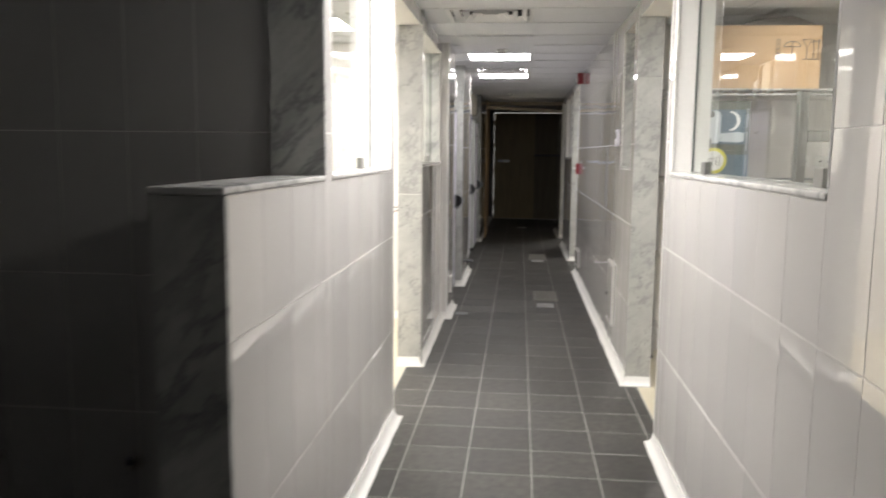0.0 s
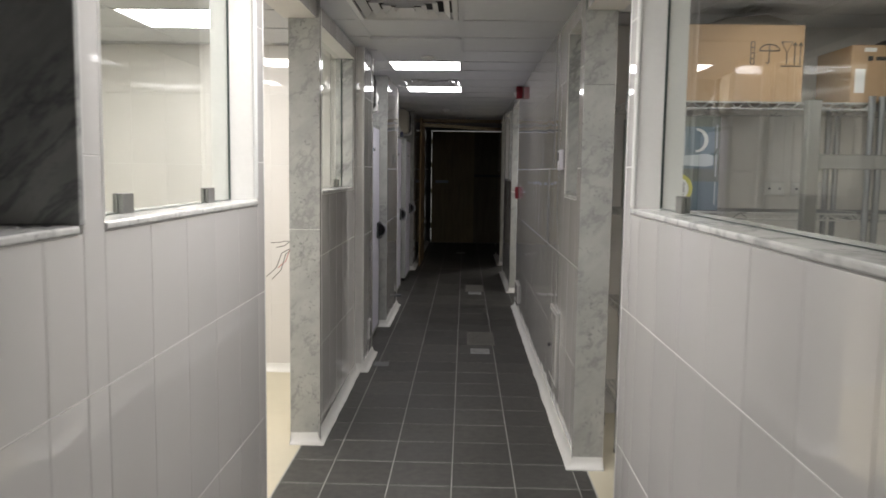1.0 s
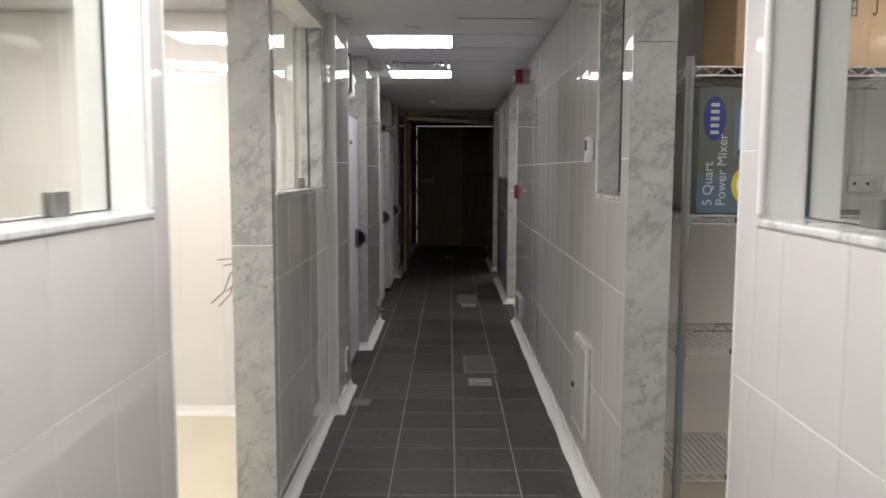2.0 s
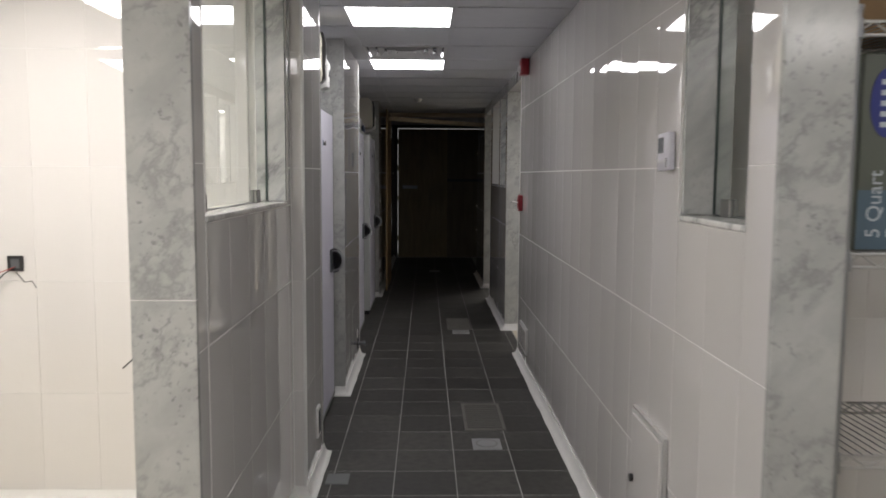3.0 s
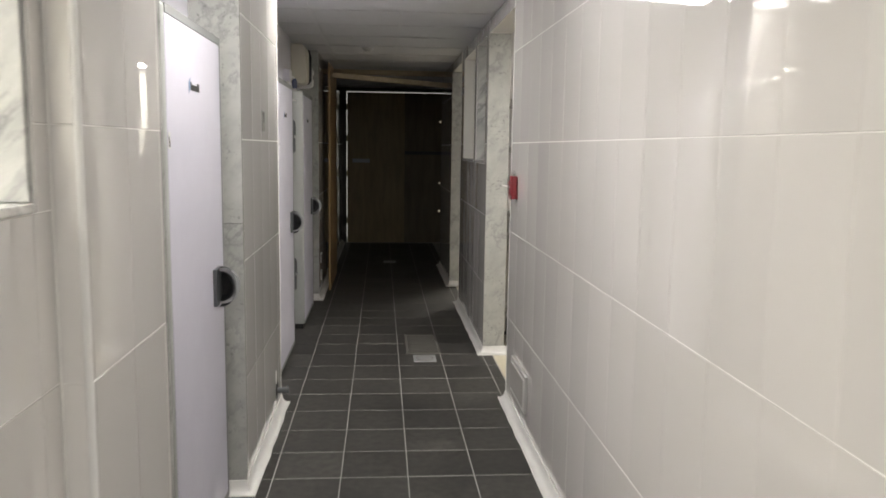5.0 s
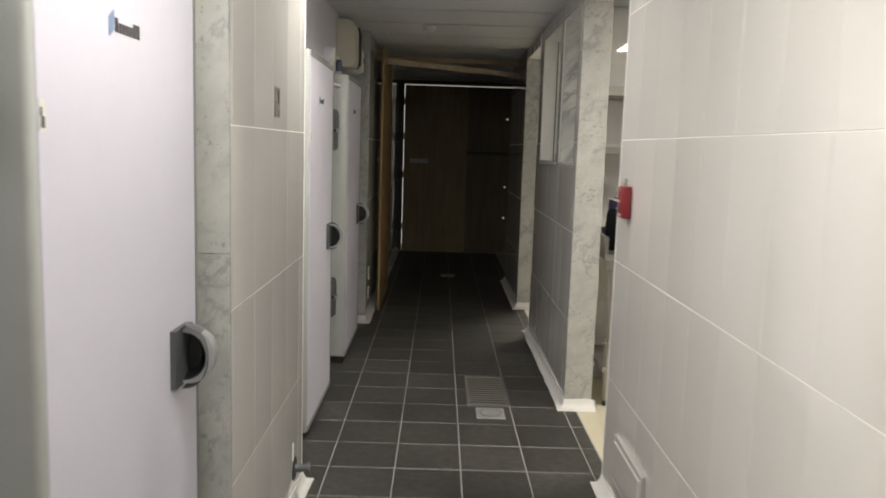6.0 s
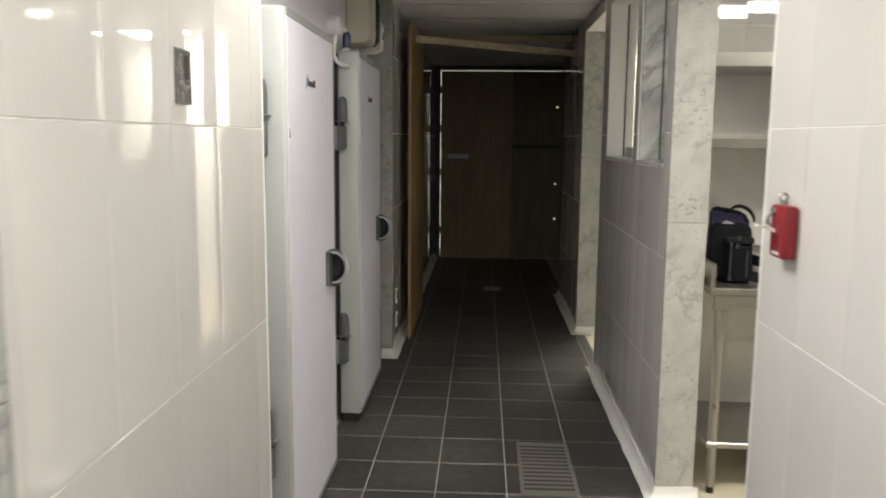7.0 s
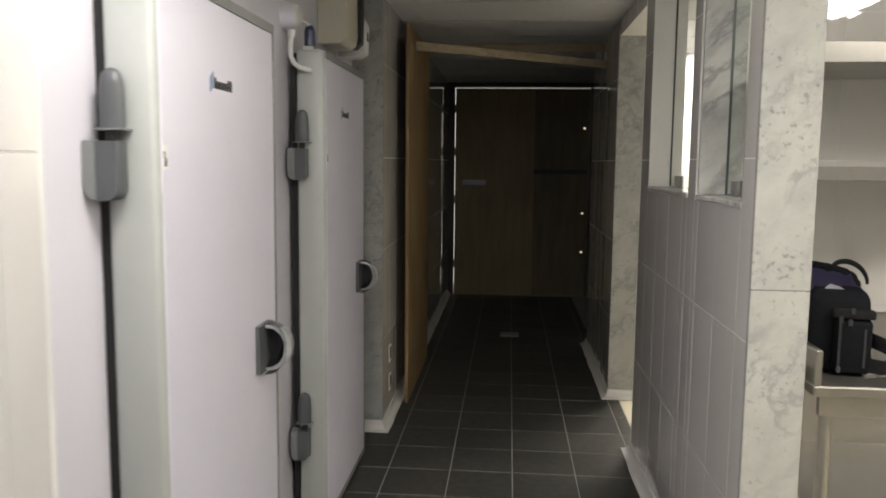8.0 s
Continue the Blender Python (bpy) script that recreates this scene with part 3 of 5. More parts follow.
def grille(cx, cy):
    y0 = max(g for g in GRID if g < cy)
    y1 = min(g for g in GRID if g > cy)
    cy, h = (y0 + y1) / 2, min(0.298, (y1 - y0) / 2 - 0.002)
    t = thing("ceiling_vent", "square white metal ceiling air diffuser with slats", "air vent", "ceiling vents", (cx, cy, CEIL))
    bm = bmesh.new()
    for x0, x1, ya, yb in ((-h, h, -h, -h + 0.03), (-h, h, h - 0.03, h), (-h, -h + 0.03, -h + 0.03, h - 0.03), (h - 0.03, h, -h + 0.03, h - 0.03)):
        box(bm, x0, x1, ya, yb, -0.0025, 0.01, bevel=0.001)
    part("frame", bm, M_FRAME, t)
    bm = bmesh.new()
    box(bm, -h, h, -h, h, 0.045, 0.055)
    part("backing", bm, M_GASKET, t)
    for ring in range(4):
        s = h - 0.043 - ring * 0.062
        bm = bmesh.new()
        for k in range(4):
            a = math.pi / 2 * k
            rot = Matrix.Rotation(a, 3, "Z")
            vs = [bm.verts.new(rot @ Vector(p)) for p in ((-s, -s, -0.001), (s, -s, -0.001), (s - 0.035, -s + 0.035, 0.03), (-s + 0.035, -s + 0.035, 0.03), (-s, -s, 0.002), (s, -s, 0.002), (s - 0.035, -s + 0.035, 0.033), (-s + 0.035, -s + 0.035, 0.033))]
            for f in ((0, 1, 2, 3), (7, 6, 5, 4), (0, 4, 5, 1), (1, 5, 6, 2), (2, 6, 7, 3), (3, 7, 4, 0)):
                bm.faces.new([vs[i] for i in f])
        part("slat", bm, M_FRAME, t)
    return t


for x, y in GRILLES:
    grille(x, y)


def smoke_detector(x, y):
    t = thing("smoke_detector", "small round white ceiling smoke detector", "smoke detector", "detectors", (x, y, CEIL))
    bm = bmesh.new()
    cyl(bm, (0, 0, -0.014), (0, 0, 0.0), 0.052, 20)
    part("base", bm, M_WHITEP, t, smooth=True)
    bm = bmesh.new()
    cyl(bm, (0, 0, -0.034), (0, 0, -0.0142), 0.030, 20, 0.045)
    part("sensor_head", bm, M_WHITEP, t, smooth=True)


smoke_detector(-0.146, 7.08)
smoke_detector(-0.136, 12.3)

# ---- floors ----
floor = block("floor", [(-3.5, 3.45, -1.45, 18.0, -0.1, -0.0012)], M_FGROUT, "dark grey square floor tiles with pale grout")
block("floor_left_room", [(-3.4, -0.705, 2.8, 6.6, -0.0024, 0.0)], M_CREAM, "cream floor of the bright side room")
block("floor_right_room", [(0.79, 3.3, -1.3, 5.75, -0.0024, 0.0)], M_CREAM, "cream floor of the store room")
block("floor_wash_room", [(0.79, 3.3, 5.9, 11.25, -0.0024, 0.0)], M_CREAM, "cream floor of the wash room")
block("floor_far_room", [(0.79, 3.3, 11.36, 14.8, -0.0024, 0.0)], M_CREAM, "cream floor of the far side room")

# coves
cove("baseboard_a", [(AX - TH, 1.65), (AX, 1.65), (AX, 4.02), (AX - TH, 4.02)])
cove("baseboard_b", [(-0.765, 5.10), (BX + 0.012, 5.10), (BX, 6.64), (DX, 6.64), (DX, 7.2), (KX, 7.2)])
cove("baseboard_c", [(KX, 8.32), (DX, 8.32), (DX, 9.47), (KX, 9.47)])
cove("baseboard_d", [(KX, 12.58), (-0.605, 12.58), (-0.605, 17.08)])
cove("baseboard_e", [(RX + TH, 3.81), (RX, 3.81), (RX, -1.28)])
cove("baseboard_f", [(RX + TH, 9.52), (RX, 9.52), (RX, 4.835), (RX + 0.145, 4.835)])
cove("baseboard_g", [(RX + TH, 12.40), (RX, 12.40), (RX, 10.555), (RX + TH, 10.555)])
cove("baseboard_h", [(1.04, 14.8), (RX, 14.8), (RX, 13.345), (RX + 0.148, 13.345)])
cove("baseboard_left_room", [(-3.3, 6.6), (-0.82, 6.6)])
cove("baseboard_wash_room", [(0.9, 11.245), (3.2, 11.245)])


# rounded white corner trims
def trim(x, y, z0, z1, r=0.009):
    bm = bmesh.new()
    cyl(bm, (x, y, z0), (x, y, z1), r, 12)
    tagged(part("trim", bm, M_WHITEP, smooth=True), "slim rounded white corner trim on the tile edge", "trim", kind="structure")


for x, y, z0, z1 in ((AX - 0.006, 4.018, 0.05, CEIL), (AX - 0.006, 2.578, SILL + 0.01, CEIL), (AX - 0.006, 2.668, SILL + 0.01, HEAD), (AX - 0.006, 3.922, SILL + 0.01, HEAD), (DX - 0.006, 6.643, 0.05, CEIL), (DX - 0.006, 9.468, 0.05, CEIL),
                     (RX + 0.006, 3.808, 0.05, CEIL), (RX + 0.006, 3.702, SILL + 0.01, HEAD), (RX + 0.006, 1.818, SILL + 0.01, HEAD), (RX + 0.006, 9.518, 0.05, CEIL), (RX + 0.006, 12.398, 0.05, CEIL), (BX - 0.006, 5.298, SILL + 0.01, HEAD)):
    trim(x, y, z0, z1)


# ---- glazed openings ----
def sill(x0, x1, y0, y1, z=SILL):
    bm = bmesh.new()
    box(bm, x0, x1, y0, y1, z - 0.018, z, bevel=0.005, seg=2)
    tagged(part("window_sill", bm, M_SILL), "white veined marble sill slab on the half wall", "sill", kind="structure")


def window(name, gx, y0, y1, z0, z1, clips):
    t = thing(name, "fixed frameless glass pane held by steel clips", "window", at=(gx, (y0 + y1) / 2, z0))
    t["kind"] = "structure"
    w = (y1 - y0) / 2 - 0.004
    bm = bmesh.new()
    vs = [bm.verts.new(p) for p in ((0, -w, 0.004), (0, w, 0.004), (0, w, z1 - z0 - 0.003), (0, -w, z1 - z0 - 0.003))]
    bm.faces.new(vs)
    p = part("pane", bm, M_GLASS, t, "clear glass pane")
    p.visible_shadow = False
    for s in (-1, 1):
        bm = bmesh.new()
        box(bm, -0.004, 0.004, s * w - 0.0015, s * w + 0.0015, 0.004, z1 - z0 - 0.003)
        part("edge_seal", bm, M_GLASSEDGE, t)
    bm = bmesh.new()
    box(bm, -0.004, 0.004, -w, w, 0.001, 0.0035)
    part("bottom_seal", bm, M_GLASSEDGE, t)
    for c in clips:
        for side in (-1, 1):
            bm = bmesh.new()
            box(bm, *sorted((side * 0.001, side * 0.014)), c - 0.033, c + 0.033, 0.0, 0.052, bevel=0.002)
            part("clip", bm, M_CLIP, t, "square satin steel glass clip")
    return t


sill(AX - TH - 0.004, AX + 0.005, 1.642, 2.556)
sill(AX - TH - 0.004, AX + 0.005, 2.671, 3.919)
sill(-0.769, BX + 0.006, 5.301, 6.561)
sill(RX - 0.005, RX + TH + 0.004, 1.821, 3.699)
sill(RX - 0.005, RX + TH + 0.004, 5.021, 5.499)
sill(RX - 0.005, RX + TH + 0.004, 10.691, 11.231, SILL + 0.02)
sill(RX - 0.005, RX + TH + 0.004, 11.361, 12.189, SILL + 0.02)
window("window_1", -0.725, 2.67, 3.92, SILL, HEAD, (-0.295, 0.37))
window("window_2", -0.722, 5.30, 6.56, SILL, HEAD, (-0.375, 0.40))
window("window_3", 0.825, 1.82, 3.70, SILL, HEAD, (-0.64, 0.67))
window("window_4", 0.825, 5.02, 5.50, SILL, HEAD, (0.12,))
window("window_5", 0.825, 10.69, 11.23, SILL + 0.02, HEAD, (0.13,))
window("window_6", 0.825, 11.36, 12.19, SILL + 0.02, HEAD, (0.22,))


# ---- cold room doors ----
def cold_door():
    """Local frame: x out of the wall (the wall's face at 0), y along the wall from the hinge edge, z up."""
    W, H, T = 0.80, 1.875, 0.130
    t = thing("cold_room_door", "lilac-white insulated cold room door, closed, grey edged", "door", "cold room doors")
    bm = bmesh.new()
    box(bm, -0.002, 0.02, 0.012, W - 0.012, 0.012, H - 0.012)
    part("gasket", bm, M_GASKET, t, "black rubber gasket")
    bm = bmesh.new()
    box(bm, 0.022, T - 0.002, 0, W, 0.024, H, bevel=0.013, seg=3)
    part("edge_frame", bm, M_ALU, t, "grey coated edge profile", smooth=True)
    bm = bmesh.new()
    box(bm, T - 0.0045, T, 0.022, W - 0.017, 0.0495, H - 0.0305, bevel=0.0015)
    part("face_panel", bm, M_LEAF, t, "lilac-white face panel")
    for y0, y1, z0, z1 in ((0.024, W - 0.001, H - 0.030, H - 0.002), (W - 0.016, W - 0.001, 0.05, H - 0.031), (0.024, W - 0.001, 0.026, 0.049)):
        bm = bmesh.new()
        box(bm, T - 0.003, T + 0.0015, y0, y1, z0, z1, bevel=0.001)
        part("border_strip", bm, M_BORDER, t, "grey border strip")
    bm = bmesh.new()
    box(bm, 0.03, T - 0.012, 0.01, W - 0.01, -0.016, 0.0235, bevel=0.003)
    part("bottom_sweep", bm, M_GASKET, t, "black rubber bottom sweep")
    for z in (0.305, 1.39):
        h = new("hinge")
        h.parent = t
        h.location = (0, 0, z)
        bm = bmesh.new()
        prism(bm, [(0.026, 0.0), (0.044, 0.0)] + [(0.044 + 0.024 * math.sin(a), 0.024 - 0.024 * math.cos(a)) for a in [math.pi / 2 * k / 6 for k in range(1, 7)]] + [(0.068, 0.118), (0.026, 0.118)], "y", -0.050, -0.001)
        part("bracket", bm, M_HINGE, h, "dark grey hinge bracket", smooth=True)
        bm = bmesh.new()
        prism(bm, [(0.0, 0.030), (0.006, 0.008), (0.0255, 0.0), (0.0255, 0.119), (0.0, 0.119)], "y", -0.056, -0.001)
        bmesh.ops.bevel(bm, geom=list(bm.edges), offset=0.003, segments=2, affect="EDGES")
        part("bracket_cover", bm, M_HINGE2, h, "light grey bracket cover", smooth=True)
        bm = bmesh.new()
        prism(bm, [(0.045 + 0.026 * math.cos(a), -0.018 + 0.026 * math.sin(a)) for a in [2 * math.pi * k / 16 for k in range(16)]], "z", 0.012, 0.117)
        part("barrel", bm, M_HINGE, h, "dark grey hinge barrel", smooth=True)
        bm = bmesh.new()
        cyl(bm, (0.047, -0.018, 0.117), (0.047, -0.018, 0.14), 0.012, 12)
        part("pin", bm, M_GASKET, h, smooth=True)
        bm = bmesh.new()
        box(bm, 0.016, 0.082, -0.036, -0.001, 0.1395, 0.1435, bevel=0.001)
        part("flange", bm, M_HINGE2, h)
        bm = bmesh.new()
        rings = []
        for k, (zz, s) in enumerate(((0.1436, 1.0), (0.20, 1.0), (0.232, 0.93), (0.25, 0.75), (0.259, 0.45), (0.262, 0.12))):
            rings.append([bm.verts.new((0.048 + 0.026 * s * math.cos(a), -0.017 + 0.019 * s * math.sin(a), zz)) for a in [2 * math.pi * q / 16 for q in range(16)]])
        for a, b in zip(rings, rings[1:]):
            for q in range(16):
                bm.faces.new((a[q], a[(q + 1) % 16], b[(q + 1) % 16], b[q]))
        bm.faces.new(rings[-1])
        bm.faces.new(list(reversed(rings[0])))
        part("dome_cap", bm, M_HINGE, h, "dark grey domed hinge cap", smooth=True)
    hd = new("handle")
    hd.parent = t
    hd.location = (T, W - 0.125, 0.932)
    bm = bmesh.new()
    prism(bm, [(-0.085, -0.07), (0.02, -0.07)] + [(0.02 + 0.062 * math.sin(a), -0.07 * math.cos(a)) for a in [math.pi * k / 12 for k in range(1, 12)]] + [(0.02, 0.07), (-0.085, 0.07)], "x", 0.0, 0.013)
    part("back_plate", bm, M_HINGE, hd, "dark grey handle plate", smooth=True)
    nu, nv = 18, 8

    def dome(k):
        b = bmesh.new()
        grid = [[b.verts.new((0.012 + 0.077 * k * math.cos(u) ** 0.8 * math.cos(v) ** 0.6, -0.035 + 0.112 * k * math.cos(u) * math.sin(v), 0.068 * k * math.sin(u)))
                 for v in [math.pi / 2 * q / nv for q in range(nv + 1)]] for u in [math.pi * (p / nu - 0.5) * 0.995 for p in range(nu + 1)]]
        for p in range(nu):
            for q in range(nv):
                b.faces.new((grid[p][q], grid[p][q + 1], grid[p + 1][q + 1], grid[p + 1][q]))
        return b, [row[0] for row in grid]
    bm, rim = dome(1.0)
    inner = [bm.verts.new((0.012 + (v.co.x - 0.012) * 0.74, v.co.y - 0.002, v.co.z * 0.86)) for v in rim]
    for p in range(nu):
        bm.faces.new((rim[p], rim[p + 1], inner[p + 1], inner[p]))
    part("grip", bm, M_HANDLE, hd, "silver grey curved grip", smooth=True)
    hood, _ = dome(1.14)
    for v in hood.verts:
        v.co.x = 0.0125 + (v.co.x - 0.012) * 0.72
        v.co.y = -0.048 + (v.co.y + 0.035) * 1.02
    part("hood", hood, M_HINGE, hd, "dark grey hood behind the grip", smooth=True)
    bm = bmesh.new()
    ring = [bm.verts.new((0.012 + 0.048 * math.cos(u) ** 0.8, -0.0365, 0.059 * math.sin(u))) for u in [math.pi * (p / nu - 0.5) * 0.995 for p in range(nu + 1)]]
    deep = [bm.verts.new((0.012 + (v.co.x - 0.012) * 0.7, 0.01, v.co.z * 0.75)) for v in ring]
    for p in range(nu):
        bm.faces.new((ring[p], ring[p + 1], deep[p + 1], deep[p]))
    bm.faces.new(deep)
    part("finger_recess", bm, M_BLACKP, hd, "black finger recess", smooth=True)
    bm = bmesh.new()
    prism(bm, [(0.290, 1.668), (0.313, 1.684), (0.313, 1.646), (0.290, 1.632)], "x", T, T + 0.001)
    part("emblem", bm, M_PALEBLUE, t, "pale blue printed emblem")
    bm = bmesh.new()
    for k in range(7):
        box(bm, T, T + 0.001, 0.318 + k * 0.0175, 0.3315 + k * 0.0175, 1.643, 1.670 if k in (0, 5, 6) else 1.662)
    part("lettering", bm, M_INK, t, "row of black printed bars")
    bm = bmesh.new()
    box(bm, T - 0.001, T + 0.0015, 0.024, 0.046, 1.452, 1.502)
    part("sticker", bm, M_WHITEP, t, "small white sticker")
    bm = bmesh.new()
    box(bm, T + 0.0014, T + 0.0022, 0.030, 0.040, 1.458, 1.476)
    box(bm, T + 0.0014, T + 0.0022, 0.027, 0.033, 1.476, 1.49)
    part("sticker_mark", bm, M_INK, t)
    return t


door_1 = cold_door()
door_1.matrix_basis = pose(KX, 7.46, 0)
copy_thing(door_1, pose(KX, 9.965, 0.008))
copy_thing(door_1, pose(KX + 0.016, 11.345, 0.018))


def controller(y):
    """A cream wall unit with a dark side panel, above a cold room door."""
    t = thing("control_box", "cream plastic control box with a black side cover", "control box", "control boxes", (KX, y, 1.985))
    bm = bmesh.new()
    out = [(0, 0), (0.10, 0.0), (0.125, 0.02), (0.13, 0.06), (0.13, 0.26), (0.12, 0.30), (0.09, 0.325), (0, 0.325)]
    prism(bm, out, "y", 0.0, 0.24)
    bmesh.ops.bevel(bm, geom=list(bm.edges), offset=0.004, segments=1, affect="EDGES")
    part("casing", bm, M_CREAMP, t, "cream moulded casing", smooth=True)
    bm = bmesh.new()
    prism(bm, [(0.03, 0.01), (0.12, 0.012), (0.147, 0.04), (0.150, 0.24), (0.135, 0.30), (0.03, 0.32)], "y", 0.242, 0.30)
    part("side_cover", bm, M_BLACKP, t, "glossy black side cover", smooth=True)
    bm = bmesh.new()
    prism(bm, [(0.02, -0.02), (0.11, -0.02), (0.152, 0.0), (0.158, 0.13), (0.14, 0.17), (0.02, 0.17)], "y", 0.302, 0.40)
    bmesh.ops.bevel(bm, geom=list(bm.edges), offset=0.006, segments=1, affect="EDGES")
    part("front_cover", bm, M_WHITEP, t, "pale grey lower cover", smooth=True)
    bm = bmesh.new()
    box(bm, 0.152, 0.159, 0.33, 0.37, 0.06, 0.10, bevel=0.001)
    part("display", bm, M_LCD, t)
    bm = bmesh.new()
    box(bm, 0.0, 0.012, 0.05, 0.36, -0.07, -0.022, bevel=0.001)
    part("label_plate", bm, M_FRAME, t)


controller(7.52)
controller(11.83)

# cable outlet beside the upper corner of the third door
t = thing("junction_box", "round white cable box with a bent conduit", "junction box", at=(KX, 11.315, 2.005))
bm = bmesh.new()
cyl(bm, (0, 0, 0), (0.052, 0, 0), 0.050, 20, 0.047)
part("box_body", bm, M_COLD, t, smooth=True)
bm = bmesh.new()
cyl(bm, (0.0522, 0, 0), (0.062, 0, 0), 0.044, 20, 0.038)
part("lid", bm, M_WHITEP, t, "round white lid", smooth=True)
bm = bmesh.new()
cyl(bm, (0.032, 0, -0.046), (0.032, -0.002, -0.075), 0.015, 12)
part("gland", bm, M_WHITEP, t, smooth=True)
bm = bmesh.new()
tube(bm, [(0.032, -0.002, -0.07), (0.031, -0.012, -0.105), (0.034, -0.024, -0.145), (0.048, -0.030, -0.172), (0.068, -0.020, -0.186), (0.088, 0.008, -0.190), (0.092, 0.026, -0.191)], 0.0095, 10)
part("conduit", bm, M_WHITEP, t, "white bent conduit", smooth=True)
t = thing("cable_plug", "dark blue cable plug standing on the cold room door", "plug", at=(KX + 0.075, 11.41, 1.8935))
bm = bmesh.new()
box(bm, -0.022, 0.022, -0.022, 0.022, 0.0, 0.018, bevel=0.003)
part("collar", bm, M_STEEL, t, "bright metal collar")
bm = bmesh.new()
cyl(bm, (0, 0, 0.0182), (0, 0, 0.075), 0.021, 14)
cyl(bm, (0, 0, 0.0752), (0, 0, 0.095), 0.021, 14, 0.012)
part("plug_body", bm, M_PLUG, t, "dark blue plug body", smooth=True)
bm = bmesh.new()
tube(bm, [(0, 0, 0.09), (-0.012, -0.02, 0.104), (-0.03, -0.05, 0.108)], 0.008, 8)
part("cable", bm, M_WHITEP, t, smooth=True)


# ---- right wall fittings ----
def access_panel(y, z, w, h, key):
    t = thing("access_panel", "white plastic access hatch on the tiled wall", "access panel", "hatches", (RX - 0.005, y, z))
    bm = bmesh.new()
    for a, b, c, d in ((-w / 2, w / 2, 0, 0.02), (-w / 2, w / 2, h - 0.02, h), (-w / 2, -w / 2 + 0.02, 0.02, h - 0.02), (w / 2 - 0.02, w / 2, 0.02, h - 0.02)):
        box(bm, -0.012, 0.002, a, b, c, d)
    part("frame", bm, M_HATCH, t)
    bm = bmesh.new()
    box(bm, -0.018, 0.002, -w / 2 + 0.021, w / 2 - 0.021, 0.021, h - 0.021, bevel=0.003)
    part("door_leaf", bm, M_TILE, t, "white glazed hatch leaf")
    if key:
        bm = bmesh.new()
        cyl(bm, (-0.030, w / 2 - 0.05, h / 2 - 0.03), (-0.017, w / 2 - 0.05, h / 2 - 0.03), 0.014, 12)
        part("lock", bm, M_BLACKP, t, smooth=True)


access_panel(5.72, 0.215, 0.37, 0.44, True)
access_panel(9.06, 0.145, 0.42, 0.19, False)

t = thing("thermostat", "white wall thermostat with a grey display, slightly tilted", "thermostat", at=(RX - 0.004, 5.612, 1.55))
t.rotation_euler = (radians(-2), 0, 0)
bm = bmesh.new()
box(bm, -0.022, 0.0, -0.055, 0.055, -0.058, 0.058, bevel=0.004, seg=2)
part("case", bm, M_COLD, t, smooth=True)
bm = bmesh.new()
box(bm, -0.0235, -0.0215, -0.008, 0.044, -0.004, 0.044)
part("display", bm, M_LCD, t, "dark grey display")
for yy in (0.035, 0.01, -0.02):
    bm = bmesh.new()
    box(bm, -0.024, -0.0215, yy - 0.008, yy + 0.008, -0.034, -0.026, bevel=0.001)
    part("button", bm, M_FRAME, t)
bm = bmesh.new()
for k in range(5):
    box(bm, -0.0232, -0.0218, -0.05, -0.03, -0.05 + k * 0.006, -0.047 + k * 0.006)
part("vent_slots", bm, M_LCD, t)

t = thing("call_point", "red fire alarm call point with a key and a paper tag", "fire alarm", at=(RX - 0.004, 9.33, 1.258))
bm = bmesh.new()
box(bm, -0.032, 0.0, -0.042, 0.042, -0.062, 0.062, bevel=0.005, seg=2)
part("case", bm, M_RED, t, smooth=True)
bm = bmesh.new()
for y0, y1, z0, z1 in ((-0.032, 0.032, 0.030, 0.036), (-0.032, 0.032, -0.040, -0.034), (-0.032, -0.026, -0.034, 0.030), (0.026, 0.032, -0.034, 0.030)):
    box(bm, -0.0345, -0.0315, y0, y1, z0, z1, bevel=0.001)
part("window_frame", bm, M_RED, t)
bm = bmesh.new()
box(bm, -0.0330, -0.0315, -0.0255, 0.0255, -0.0335, 0.0295)
part("push_plate", bm, M_RED, t)
bm = bmesh.new()
for k in range(4):
    box(bm, -0.0330, -0.0315, -0.02 + k * 0.011, -0.012 + k * 0.011, -0.054, -0.046)
part("printed_bars", bm, M_WHITEP, t, "small white printed bars")
bm = bmesh.new()
cyl(bm, (-0.016, 0.012, 0.0615), (-0.016, 0.012, 0.072), 0.010, 12)
tube(bm, [(-0.016 + 0.009 * math.sin(a), 0.012, 0.080 - 0.009 * math.cos(a)) for a in [2 * math.pi * k / 14 for k in range(15)]], 0.0032, 6)
part("key", bm, M_STEEL, t, "small metal key on top", smooth=True)
bm = bmesh.new()
tube(bm, [(-0.033, 0.022, 0.045), (-0.044, 0.024, 0.036), (-0.046, 0.026, 0.020), (-0.040, 0.024, 0.012)], 0.0035, 6)
cyl(bm, (-0.032, 0.022, 0.045), (-0.040, 0.022, 0.045), 0.010, 10)
part("second_key", bm, M_STEEL, t, "bright metal key in its lock", smooth=True)
bm = bmesh.new()
prism(bm, [(-0.030, -0.004), (-0.048, 0.002), (-0.075, 0.010), (-0.074, 0.016), (-0.046, 0.011), (-0.030, 0.006)], "y", 0.004, 0.028)
part("paper_tag", bm, M_WHITEP, t, "curled white paper tag")

